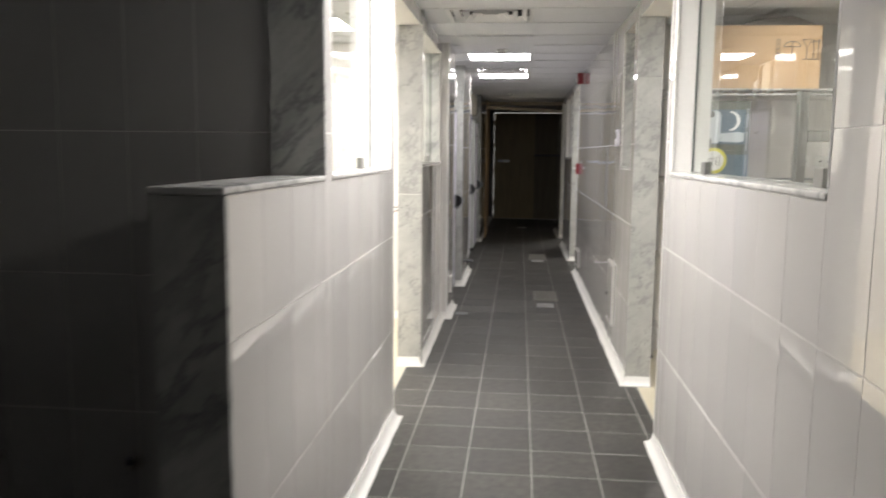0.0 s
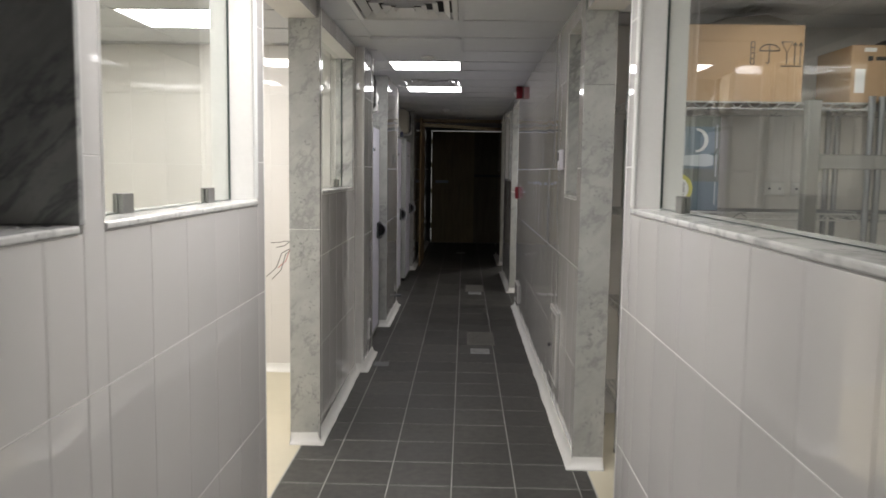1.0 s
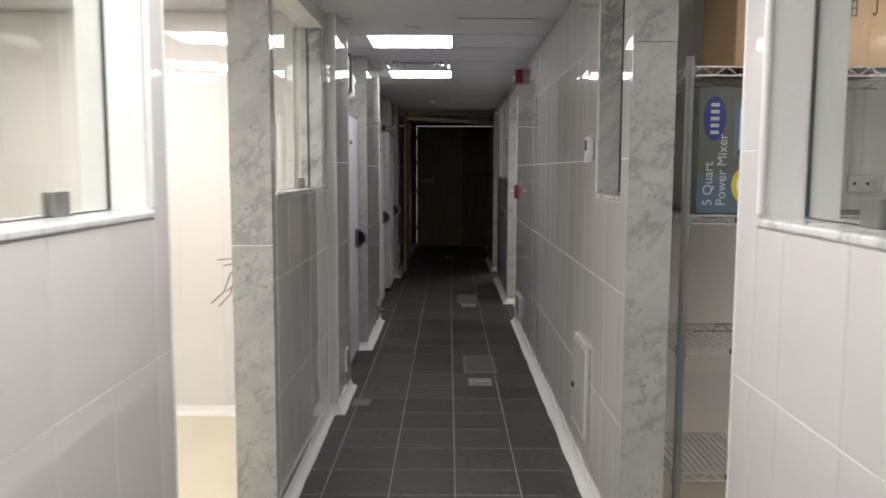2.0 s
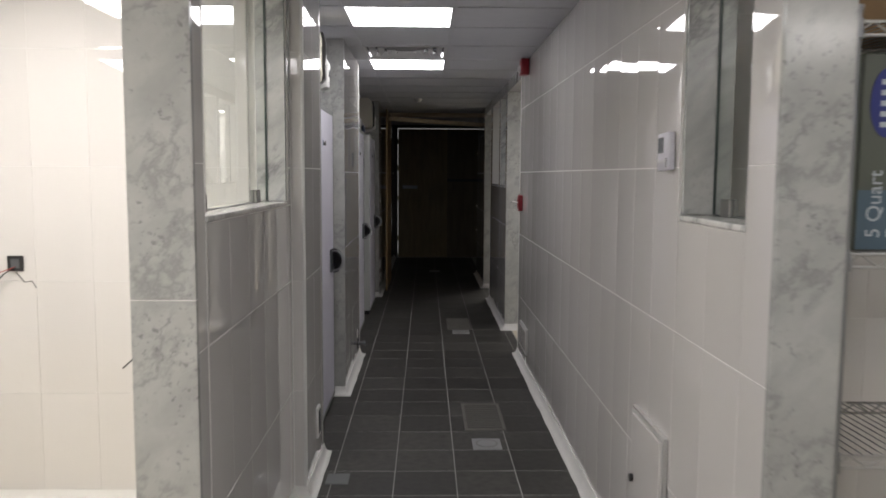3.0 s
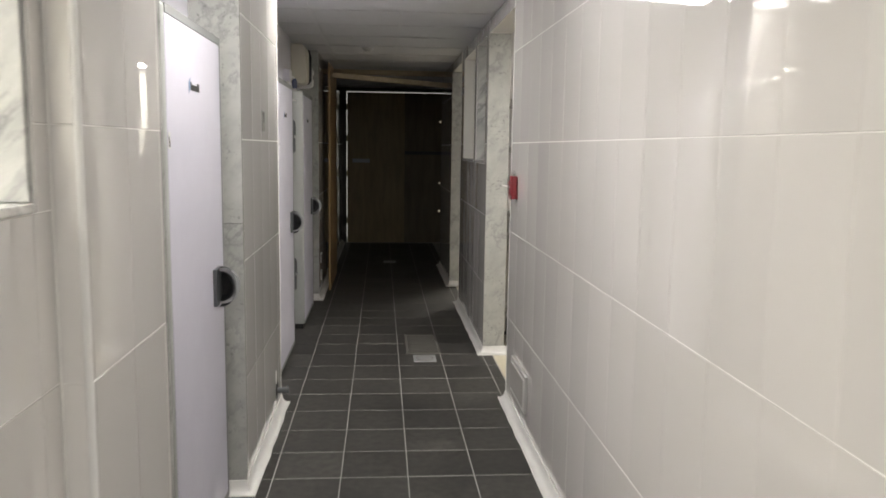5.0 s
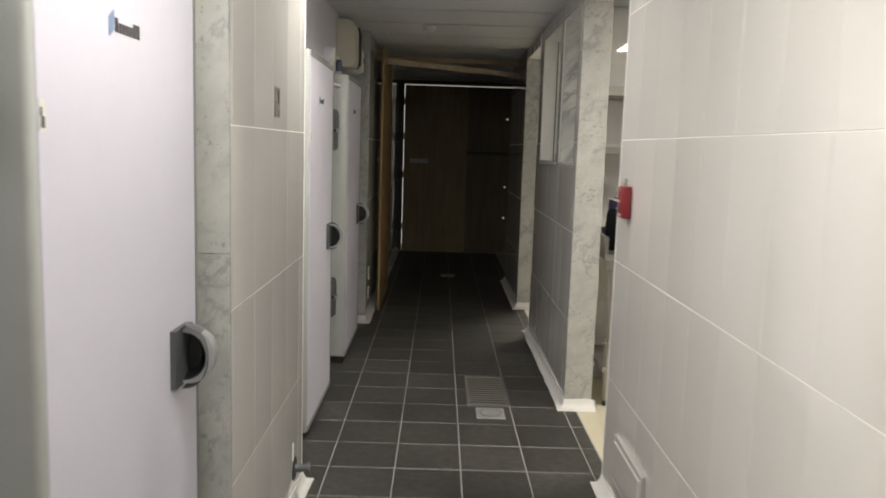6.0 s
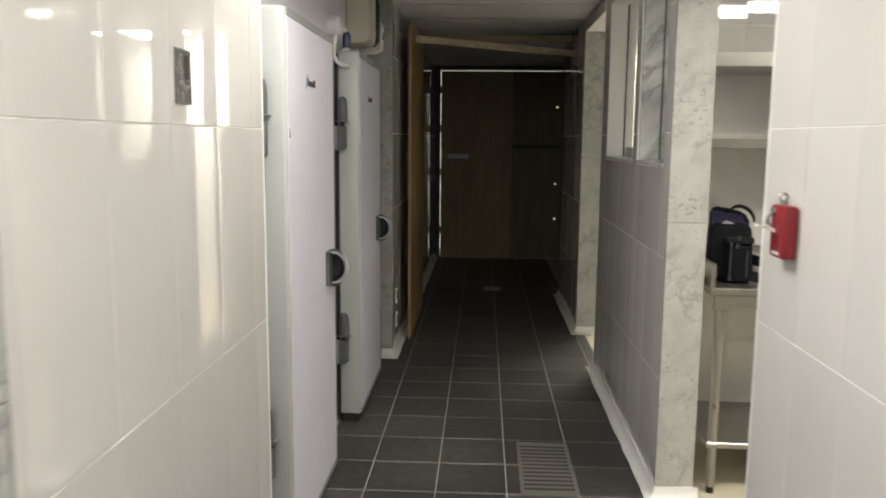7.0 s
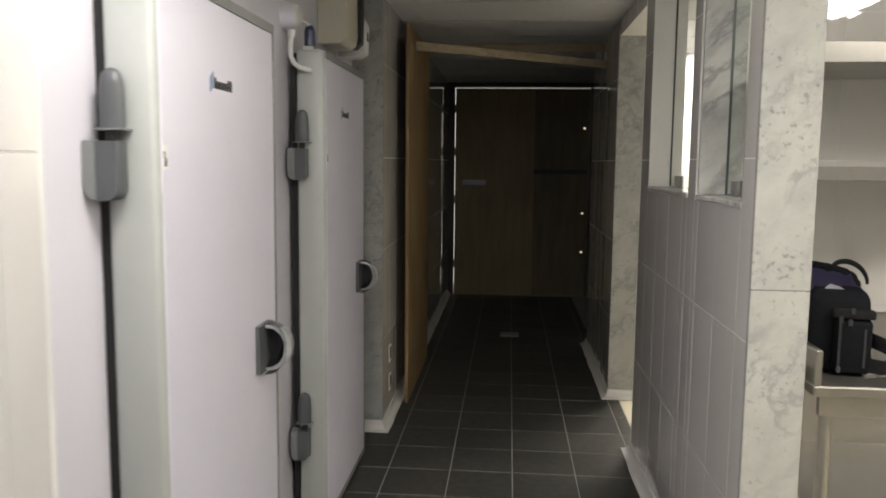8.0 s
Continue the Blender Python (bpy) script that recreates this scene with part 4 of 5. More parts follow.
t = thing("alarm_sounder", "red fire alarm sounder near the ceiling", "fire alarm", at=(RX - 0.004, 9.07, 2.275))
bm = bmesh.new()
box(bm, -0.062, 0.0, -0.055, 0.055, -0.06, 0.06, bevel=0.008, seg=2)
part("case", bm, M_RED, t, smooth=True)
bm = bmesh.new()
cyl(bm, (-0.078, 0, -0.015), (-0.0605, 0, -0.015), 0.022, 14, 0.03)
part("beacon", bm, M_WHITEP, t, "clear beacon lens", smooth=True)

# ---- left wall fittings ----
t = thing("socket_box", "empty recessed back box opened in the white tiles", "socket", at=(DX, 8.935, 1.58))
bm = bmesh.new()
for a, b, c, d in ((-0.039, 0.039, -0.051, -0.047), (-0.039, 0.039, 0.047, 0.051), (-0.039, -0.036, -0.047, 0.047), (0.036, 0.039, -0.047, 0.047)):
    box(bm, -0.002, 0.0026, a, b, c, d)
part("rim", bm, M_HINGE, t)
bm = bmesh.new()
box(bm, -0.002, 0.0017, -0.036, 0.036, -0.047, 0.047)
part("recess", bm, M_BOXIN, t, "brown-grey recess")
bm = bmesh.new()
for k in range(26):
    c = Vector((0.0016, RNG.uniform(-0.033, 0.002) if k < 16 else RNG.uniform(-0.02, 0.032), RNG.uniform(-0.005, 0.042) if k < 12 else RNG.uniform(-0.045, -0.008)))
    m = Matrix.Translation(c) @ Matrix.Rotation(RNG.uniform(0, 3), 4, "X") @ Matrix.Rotation(RNG.uniform(-0.3, 0.3), 4, "Z") @ Matrix.Diagonal((0.003, RNG.uniform(0.006, 0.016), RNG.uniform(0.004, 0.010), 1))
    bmesh.ops.create_icosphere(bm, subdivisions=1, radius=0.7, matrix=m)
part("mortar_crumbs", bm, M_MORTAR, t, "grey mortar crumbs")
bm = bmesh.new()
box(bm, -0.001, 0.0019, 0.004, 0.030, -0.004, 0.040)
part("cable_hole", bm, M_GASKET, t, "dark hole in the box")

t = thing("wall_socket", "white socket plate low on the tiled wall", "socket", at=(DX, 6.98, 0.25))
bm = bmesh.new()
box(bm, 0.0, 0.012, -0.045, 0.045, -0.075, 0.075, bevel=0.003)
part("plate", bm, M_WHITEP, t)
bm = bmesh.new()
box(bm, 0.0115, 0.0135, -0.03, 0.03, -0.06, 0.06, bevel=0.001)
part("insert", bm, M_LCD, t)

t = thing("pipe_stub", "dark capped pipe stub in a broken tile hole", "pipe", at=(DX, 9.30, 0.14))
bm = bmesh.new()
cyl(bm, (-0.003, 0, 0), (0.003, 0, 0), 0.05, 9)
part("hole", bm, M_GASKET, t)
bm = bmesh.new()
cyl(bm, (0.002, 0, 0), (0.05, 0.01, 0), 0.017, 10)
cyl(bm, (0.0501, 0.01, 0), (0.062, 0.012, 0), 0.024, 8)
part("stub", bm, M_HINGE, t, smooth=True)
bm = bmesh.new()
box(bm, 0.0, 0.004, -0.05, -0.03, 0.05, 0.12, bevel=0.001)
part("chipped_patch", bm, M_GROUT, t)

for y, z in ((12.86, 0.37), (12.86, 0.20)):
    t = thing("cable_outlet", "small open cable outlet box in the tiles", "socket", "cable outlets", (-0.605, y, z))
    bm = bmesh.new()
    box(bm, 0.0, 0.005, -0.035, 0.035, -0.05, 0.05, bevel=0.001)
    part("rim", bm, M_GROUT, t)
    bm = bmesh.new()
    box(bm, 0.0045, 0.006, -0.022, 0.022, -0.036, 0.036)
    part("recess", bm, M_LCD, t)

# taps low on the dark room's wall
for x in (-1.93, -1.86, -1.33):
    t = thing("pipe_valve", "small chrome pipe valve on the unlit tiled wall", "valve", "valves", (x, 2.57, 0.31))
    bm = bmesh.new()
    cyl(bm, (0, 0.01, 0), (0, -0.05, 0), 0.013, 10)
    cyl(bm, (0, 0.004, 0), (0, -0.003, 0), 0.026, 12)
    part("body", bm, M_STEEL, t, smooth=True)
    bm = bmesh.new()
    cyl(bm, (0, -0.04, 0.012), (0, -0.04, 0.035), 0.016, 8)
    part("knob", bm, M_HINGE, t, smooth=True)

# wiring box in the bright side room
t = thing("wall_socket", "black open wiring box with loose wires on white tiles", "socket", at=(-1.825, 6.6, 1.078))
bm = bmesh.new()
box(bm, -0.036, 0.036, -0.006, 0.0, -0.034, 0.034, bevel=0.003)
part("plate", bm, M_BLACKP, t)
bm = bmesh.new()
box(bm, -0.018, 0.018, -0.0075, -0.0055, -0.02, 0.02)
part("opening", bm, M_HINGE, t)
for k, (mm, dx, dz) in enumerate(((M_WIRERED, -0.17, -0.07), (M_BLACKP, -0.15, -0.13), (M_PAPER, -0.19, -0.15), (M_BLACKP, 0.11, -0.10))):
    bm = bmesh.new()
    tube(bm, [(0.0, -0.007, -0.015), (dx * 0.2, -0.04, -0.015 + dz * 0.2), (dx * 0.55, -0.05, dz * 0.75), (dx * 0.8, -0.04, dz * 0.72), (dx, -0.05, dz)], 0.0022, 6)
    part("wire", bm, mm, t, smooth=True)
t = thing("loose_wires", "loose thin wires hanging out of the partition's back", "wire", at=(-0.765, 5.88, 1.03))
for dx, dz, dy, mm in ((-0.30, -0.02, 0.02, M_BLACKP), (-0.32, -0.23, -0.03, M_BLACKP), (-0.29, -0.25, 0.0, M_BLACKP), (-0.26, -0.18, 0.03, M_WIRERED), (-0.27, -0.05, 0.03, M_BLACKP)):
    bm = bmesh.new()
    tube(bm, [(0.0, 0, -0.02), (dx * 0.45, dy * 0.3, -0.01 + dz * 0.12), (dx * 0.7, dy * 0.5, dz * 0.35), (dx * 0.8, dy * 0.9, dz * 0.75), (dx, dy, dz)], 0.0024, 6)
    part("wire", bm, mm, t, smooth=True)


# ---- floor drains ----
def drain(x0, x1, y0, y1):
    t = thing("floor_drain", "rectangular steel floor drain grating", "drain", "drains", ((x0 + x1) / 2, (y0 + y1) / 2, 0))
    w, h = (x1 - x0) / 2, (y1 - y0) / 2
    bm = bmesh.new()
    for a, b, c, d in ((-w, w, -h, -h + 0.016), (-w, w, h - 0.016, h), (-w, -w + 0.016, -h + 0.016, h - 0.016), (w - 0.016, w, -h + 0.016, h - 0.016)):
        box(bm, a, b, c, d, -0.004, 0.006, bevel=0.001)
    part("frame", bm, M_DRAIN, t)
    bm = bmesh.new()
    box(bm, -w + 0.016, w - 0.016, -h + 0.016, h - 0.016, -0.003, 0.0012)
    part("pit", bm, M_GASKET, t)
    n = 13
    for k in range(n):
        yc = -h + 0.03 + (2 * h - 0.06) * k / (n - 1)
        bm = bmesh.new()
        box(bm, -w + 0.017, w - 0.017, yc - 0.009, yc + 0.009, 0.0013, 0.005)
        part("bar", bm, M_DRAIN, t)


def cleanout(x, y):
    t = thing("floor_cleanout", "square pale steel cleanout cover in the floor", "drain cover", "cleanouts", (x, y, 0))
    bm = bmesh.new()
    box(bm, -0.078, 0.078, -0.084, 0.084, -0.004, 0.005, bevel=0.001)
    part("frame", bm, M_HANDLE, t)
    bm = bmesh.new()
    cyl(bm, (0, 0, 0.004), (0, 0, 0.0075), 0.062, 28)
    part("lid", bm, M_CLIP, t, smooth=True)
    bm = bmesh.new()
    cyl(bm, (0, 0, 0.007), (0, 0, 0.0085), 0.05, 28)
    part("lid_centre", bm, M_HANDLE, t, smooth=True)


drain(0.195, 0.435, 7.58, 8.10)
cleanout(0.302, 7.345)
drain(0.175, 0.42, 10.56, 11.12)
cleanout(0.297, 10.43)
cleanout(0.10, 15.1)
t = thing("tape_strip", "flat grey strip of tape stuck on the floor tiles", "tape", at=(-0.455, 6.86, 0))
bm = bmesh.new()
box(bm, -0.06, 0.05, -0.07, 0.06, -0.001, 0.0035, bevel=0.001)
part("strip", bm, M_PAPER, t)

# ---- dark end ----
t = thing("plywood_board", "tall plywood sheet standing against the tiled wall", "board", at=(-0.545, 13.08, 0.0))
bm = bmesh.new()
box(bm, 0, 0.02, 0, 1.15, 0.002, 2.29, bevel=0.0015)
part("sheet", bm, M_PLY, t)
t = thing("timber_batten", "pale timber batten across the corridor under the ceiling", "timber", "battens", (0.0, 14.3, 2.314))
bm = bmesh.new()
box(bm, -0.60, 0.725, -0.02, 0.02, -0.028, 0.028, bevel=0.003)
part("batten", bm, M_TIMBER, t)
t = thing("timber_batten", "pale timber batten wedged askew across the corridor", "timber", "battens", (0.085, 13.68, 2.178))
t.rotation_euler = (0, radians(1.1), radians(29.5))
bm = bmesh.new()
box(bm, -0.70, 0.74, -0.02, 0.02, -0.026, 0.026, bevel=0.003)
part("batten", bm, M_TIMBER, t)

t = thing("end_door", "brown boarded double doors, closed, daylight in the gaps", "door", at=(0.18, 17.16, 0))
bm = bmesh.new()
box(bm, -0.712, 0.13, 0, 0.04, 0.002, 2.285, bevel=0.003)
for z in (0.30, 1.02, 1.55, 2.02):
    box(bm, -0.722, -0.70, -0.004, 0.012, z, z + 0.09, bevel=0.002)
box(bm, 0.105, 0.16, -0.012, -0.001, 0.002, 2.28, bevel=0.002)
part("leaf", bm, M_DOOR, t, "brown door leaf")
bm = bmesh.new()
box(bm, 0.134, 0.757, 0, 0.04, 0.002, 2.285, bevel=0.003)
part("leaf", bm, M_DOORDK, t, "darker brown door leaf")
bm = bmesh.new()
box(bm, 0.16, 0.74, -0.035, -0.001, 1.36, 1.41, bevel=0.004)
part("push_bar", bm, M_DARKFR, t, "dark push bar")
bm = bmesh.new()
box(bm, -0.63, -0.37, -0.003, 0.0, 1.23, 1.285)
part("sticker", bm, M_HANDLE, t, "grey sticker")
# no holes are cut: glowing discs on the leaf imitate the daylight
for z in (1.86, 0.93, 0.50):
    bm = bmesh.new()
    cyl(bm, (0.70, -0.004, z), (0.70, 0.0, z), 0.013, 12)
    part("daylight_disc", bm, M_HOLEGLOW, t, "glowing disc standing in for daylight through a round hole", smooth=True)
bm = bmesh.new()
box(bm, -0.78, -0.72, -0.03, 0.06, 0, 2.31)
box(bm, 0.758, 0.80, -0.03, 0.06, 0, 2.31)
part("door_frame", bm, M_DARKFR, t)


# ---- store room ----
def wire_shelf(x0, x1, y0, y1, levels, top):
    t = thing("wire_shelf", "grey epoxy wire shelving unit", "shelving", "wire shelving", (x0, y0, 0))
    w, d = x1 - x0, y1 - y0
    for px, py in ((0, 0), (w, 0), (0, d), (w, d)):
        bm = bmesh.new()
        cyl(bm, (px, py, 0.02), (px, py, top), 0.016, 12)
        cyl(bm, (px, py, top), (px, py, top + 0.012), 0.018, 12)
        part("post", bm, M_WIRE, t, smooth=True)
        bm = bmesh.new()
        cyl(bm, (px, py, 0.0), (px, py, 0.02), 0.018, 10)
        part("foot", bm, M_BLACKP, t, smooth=True)
    for z in levels:
        bm = bmesh.new()
        for zz in (z, z - 0.032):
            for a, b in (((0, 0), (w, 0)), ((0, d), (w, d)), ((0, 0), (0, d)), ((w, 0), (w, d))):
                cyl(bm, (*a, zz), (*b, zz), 0.0042, 6)
        for a, b in (((0, 0), (w, 0)), ((0, d), (w, d)), ((0, 0), (0, d)), ((w, 0), (w, d))):
            L = (Vector(b) - Vector(a)).length
            n = int(L / 0.045)
            for k in range(n):
                p, q = Vector(a).lerp(Vector(b), k / n), Vector(a).lerp(Vector(b), (k + 1) / n)
                cyl(bm, (p.x, p.y, z if k % 2 else z - 0.032), (q.x, q.y, z - 0.032 if k % 2 else z), 0.0030, 5)
        part("edge_truss", bm, M_TRUSS, t, "bright zigzag wire edge")
        bm = bmesh.new()
        n = int(w / 0.026)
        for k in range(1, n):
            cyl(bm, (w * k / n, 0, z + 0.003), (w * k / n, d, z + 0.003), 0.0018, 5)
        part("shelf", bm, M_WIRE, t)
        for px, py in ((0, 0), (w, 0), (0, d), (w, d)):
            bm = bmesh.new()
            cyl(bm, (px, py, z - 0.04), (px, py, z + 0.006), 0.0215, 12, 0.019)
            part("collar", bm, M_WIRE, t, smooth=True)
        bm = bmesh.new()
        box(bm, w * 0.18 - 0.03, w * 0.18 + 0.03, -0.005, -0.001, z - 0.026, z - 0.006, bevel=0.001)
        part("badge", bm, M_BLACKP, t)
    return t


SY = 5.06
wire_shelf(0.985, 2.20, SY, SY + 0.46, (0.27, 0.775, 1.285, 1.845), 1.87)
wire_shelf(2.26, 3.20, SY + 0.02, SY + 0.48, (0.27, 0.775, 1.285, 1.845), 1.87)


def carton(x, y, z, w, d, h, label, marks):
    t = thing("cardboard_box", label, "box", "cartons", (x, y, z))
    bm = bmesh.new()
    box(bm, 0, w, 0, d, 0, h, bevel=0.004)
    part("body", bm, M_CARD, t)
    bm = bmesh.new()
    for a, b, top in ((0.004, 0.008, 0.08), (d - 0.008, d - 0.004, 0.08)):
        s = 1 if a < d / 2 else -1
        vs = [bm.verts.new(p) for p in ((w * 0.30, a, h), (w - 0.02, a, h), (w * 0.80, a + s * 0.14, h + top), (w * 0.50, a + s * 0.14, h + top * 0.75))]
        vs2 = [bm.verts.new(v.co + Vector((0, s * 0.004, 0.001))) for v in vs]
        bm.faces.new(vs)
        bm.faces.new(list(reversed(vs2)))
        for k in range(4):
            bm.faces.new((vs[k], vs2[k], vs2[(k + 1) % 4], vs[(k + 1) % 4]))
    part("flap", bm, M_CARDIN, t, "dark open box flap")
    for name, boxes, m in marks:
        bm = bmesh.new()
        for x0, x1, z0, z1 in boxes:
            box(bm, x0, x1, -0.0012, 0.0006, z0, z1)
        part(name, bm, m, t)
    return t


sym = []
for k in range(5):
    sym += [(0.43, 0.452, 0.185 + k * 0.028, 0.190 + k * 0.028)]
sym += [(0.43, 0.4345, 0.185, 0.30), (0.4475, 0.452, 0.185, 0.30)]
c1 = carton(1.16, SY + 0.03, 1.8505, 0.70, 0.40, 0.385, "large brown cardboard box with handling symbols, open flaps", [("printed_marks", sym, M_INK)])


def ink(parent, paths, y=-0.001, r=0.0030):
    bm = bmesh.new()
    for p in paths:
        tube(bm, [(a, y, b) for a, b in p], r, 5)
    part("printed_symbol", bm, M_INK, parent)


ink(c1, [[(0.475 + 0.05 - 0.05 * math.cos(math.pi * k / 10), 0.255 + 0.032 * math.sin(math.pi * k / 10)) for k in range(11)], [(0.475, 0.255), (0.575, 0.255)], [(0.525, 0.29), (0.525, 0.20), (0.518, 0.19), (0.510, 0.20)]])
ink(c1, [[(0.585, 0.30), (0.640, 0.30), (0.6125, 0.245), (0.585, 0.30)], [(0.6125, 0.245), (0.6125, 0.185)], [(0.585, 0.180), (0.690, 0.180)]])
for ax in (0.652, 0.680):
    ink(c1, [[(ax, 0.185), (ax, 0.295)], [(ax - 0.010, 0.280), (ax, 0.298), (ax + 0.010, 0.280)]])
c2 = carton(2.10, SY + 0.03, 1.8505, 0.55, 0.40, 0.29, "brown cardboard box with a white shipping label", [("shipping_label", [(0.02, 0.07, 0.05, 0.17)], M_WHITEP), ("printed_marks", [(0.08, 0.105, 0.21, 0.235), (0.12, 0.30, 0.212, 0.232)], M_INK), ("paper_label", [(0.06, 0.12, 0.255, 0.275)], M_WHITEP)])


def lettering(parent, text, size, place, material, turn=0.0, label=""):
    cu = bpy.data.curves.new("text", "FONT")
    cu.body, cu.size, cu.extrude = text, size, 0.0006
    tmp = new("text", cu)
    me = bpy.data.meshes.new_from_object(tmp.evaluated_get(bpy.context.evaluated_depsgraph_get()))
    bpy.data.objects.remove(tmp)
    me.materials.clear()
    me.materials.append(material)
    ob = new("printed_text", me)
    ob.parent = parent
    ob.matrix_basis = Matrix.Translation(place) @ Matrix.Rotation(radians(90), 4, "X") @ Matrix.Rotation(radians(turn), 4, "Z")
    if label:
        tagged(ob, label)
    return ob


def disc(parent, name, x, z, rx, rz, y, m):
    bm = bmesh.new()
    prism(bm, [(x + rx * math.cos(2 * math.pi * k / 28), z + rz * math.sin(2 * math.pi * k / 28)) for k in range(28)], "y", y, y + 0.0012)
    return part(name, bm, m, parent)


t = thing("mixer_box", "blue and olive printed appliance box on the wire shelf", "box", at=(1.035, SY + 0.04, 1.292))
bm = bmesh.new()
box(bm, 0, 0.43, 0, 0.34, 0, 0.485, bevel=0.003)
part("body", bm, M_GREENBOX, t)
bm = bmesh.new()
box(bm, 0.001, 0.429, -0.0012, 0.0, 0.002, 0.15)
part("printed_band", bm, M_BLUEBOX, t, "blue printed lower band")
disc(t, "printed_oval", 0.062, 0.365, 0.042, 0.085, -0.0022, M_NAVY)
bm = bmesh.new()
for k in range(5):
    box(bm, 0.046, 0.078, -0.0032, -0.0022, 0.305 + k * 0.026, 0.318 + k * 0.026)
part("oval_bars", bm, M_PALEPRINT, t, "pale bars on the oval")
lettering(t, "5 Quart", 0.052, (0.06, -0.002, 0.03), M_PALEPRINT, 90, "pale printed words")
lettering(t, "Power Mixer", 0.052, (0.112, -0.002, 0.03), M_PALEPRINT, 90, "pale printed words")
disc(t, "printed_ring", 0.215, 0.11, 0.082, 0.082, -0.0022, M_YELLOW)
disc(t, "printed_disc", 0.215, 0.11, 0.062, 0.062, -0.0034, M_WHITEP)
lettering(t, "4 lb.", 0.032, (0.195, -0.004, 0.08), M_INK, 90)
lettering(t, "Dough", 0.019, (0.215, -0.004, 0.083), M_INK, 90)
lettering(t, "Mixing", 0.019, (0.235, -0.004, 0.083), M_INK, 90)
lettering(t, "Capacity", 0.019, (0.255, -0.004, 0.078), M_INK, 90)
bm = bmesh.new()
box(bm, 0.135, 0.40, -0.0024, -0.0012, 0.215, 0.43)
part("picture_ground", bm, M_BLUEBOX, t)
bm = bmesh.new()
prism(bm, [(0.155, 0.245), (0.165, 0.228), (0.185, 0.222), (0.235, 0.222), (0.25, 0.235), (0.25, 0.395), (0.24, 0.416), (0.215, 0.424), (0.175, 0.42), (0.158, 0.405)], "y", -0.0036, -0.0024)
prism(bm, [(0.2505, 0.232), (0.36, 0.226), (0.395, 0.235), (0.395, 0.285), (0.36, 0.292), (0.2505, 0.282)], "y", -0.0036, -0.0024)
part("picture_appliance", bm, M_PALEPRINT, t, "pale picture of a stand mixer")
bm = bmesh.new()
arc = [math.pi * k / 12 for k in range(13)]
prism(bm, [(0.305 + 0.062 * math.sin(a), 0.36 - 0.062 * math.cos(a)) for a in arc] + [(0.305 + 0.042 * math.sin(a), 0.36 - 0.050 * math.cos(a)) for a in reversed(arc)], "y", -0.0036, -0.0024)
part("picture_bowl", bm, M_WHITEP, t, "bright curved edge of the pictured bowl")
bm = bmesh.new()
for k in range(3):
    box(bm, 0.408, 0.414, -0.0024, -0.0012, 0.03 + k * 0.145, 0.15 + k * 0.145)
part("side_print", bm, M_PALEPRINT, t, "pale printed bars along the edge")
disc(t, "picture_knob", 0.19, 0.40, 0.02, 0.02, -0.0048, M_INK)
disc(t, "picture_knob", 0.175, 0.235, 0.022, 0.02, -0.0048, M_INK)

t = thing("steel_rack", "stainless steel rack frame beside the store room window", "rack", at=(1.22, 3.47, 0))
for px, py in ((0, 0), (1.1, 0)):
    bm = bmesh.new()
    box(bm, px - 0.02, px + 0.02, py - 0.02, py + 0.02, 0, 1.71, bevel=0.003)
    part("upright", bm, M_CLIP, t)
bm = bmesh.new()
box(bm, 0.021, 1.079, -0.015, 0.015, 1.50, 1.545, bevel=0.003)
part("rail", bm, M_CLIP, t)
bm = bmesh.new()
box(bm, -0.02, 1.12, -0.45, -0.021, 0.84, 0.88, bevel=0.003)
part("worktop", bm, M_CLIP, t)
for px in (0.0, 1.1):
    bm = bmesh.new()
    box(bm, px - 0.018, px + 0.018, -0.44, -0.404, 0, 0.839, bevel=0.003)
    part("leg", bm, M_CLIP, t)

for x in (2.0, 2.16, 2.32):
    t = thing("wall_socket", "white double socket plate on the store room wall", "socket", "store sockets", (x, 5.745, 1.40))
    bm = bmesh.new()
    box(bm, -0.06, 0.06, -0.012, 0.0, -0.04, 0.04, bevel=0.003)
    part("plate", bm, M_WHITEP, t)
    bm = bmesh.new()
    for dx in (-0.03, 0.03):
        cyl(bm, (dx, -0.0135, 0), (dx, -0.0115, 0), 0.008, 8)
    part("pin_holes", bm, M_LCD, t)

# ---- wash room ----
t = thing("steel_table", "stainless steel work table with a raised side edge", "table", at=(0.91, 10.58, 0))
bm = bmesh.new()
box(bm, 0.0, 1.5, 0.0, 0.62, 0.855, 0.885, bevel=0.004)
part("tabletop", bm, M_STEEL, t)
bm = bmesh.new()
box(bm, 0.0, 0.02, 0.0, 0.62, 0.8851, 0.985, bevel=0.004)
box(bm, 0.021, 1.5, 0.60, 0.62, 0.8851, 0.985, bevel=0.004)
part("splash_edge", bm, M_STEEL, t)
bm = bmesh.new()
box(bm, 0.02, 1.48, 0.01, 0.03, 0.80, 0.8549)
part("apron", bm, M_STEEL, t)
bm = bmesh.new()
box(bm, 0.03, 1.45, 0.04, 0.58, 0.20, 0.225, bevel=0.003)
part("undershelf", bm, M_STEEL, t)
for px in (0.06, 1.44):
    for py in (0.06, 0.56):
        bm = bmesh.new()
        cyl(bm, (px, py, 0.03), (px, py, 0.80), 0.019, 12)
        part("leg", bm, M_STEEL, t, smooth=True)
        bm = bmesh.new()
        cyl(bm, (px, py, 0.0), (px, py, 0.03), 0.016, 10)
        part("foot", bm, M_BLACKP, t, smooth=True)
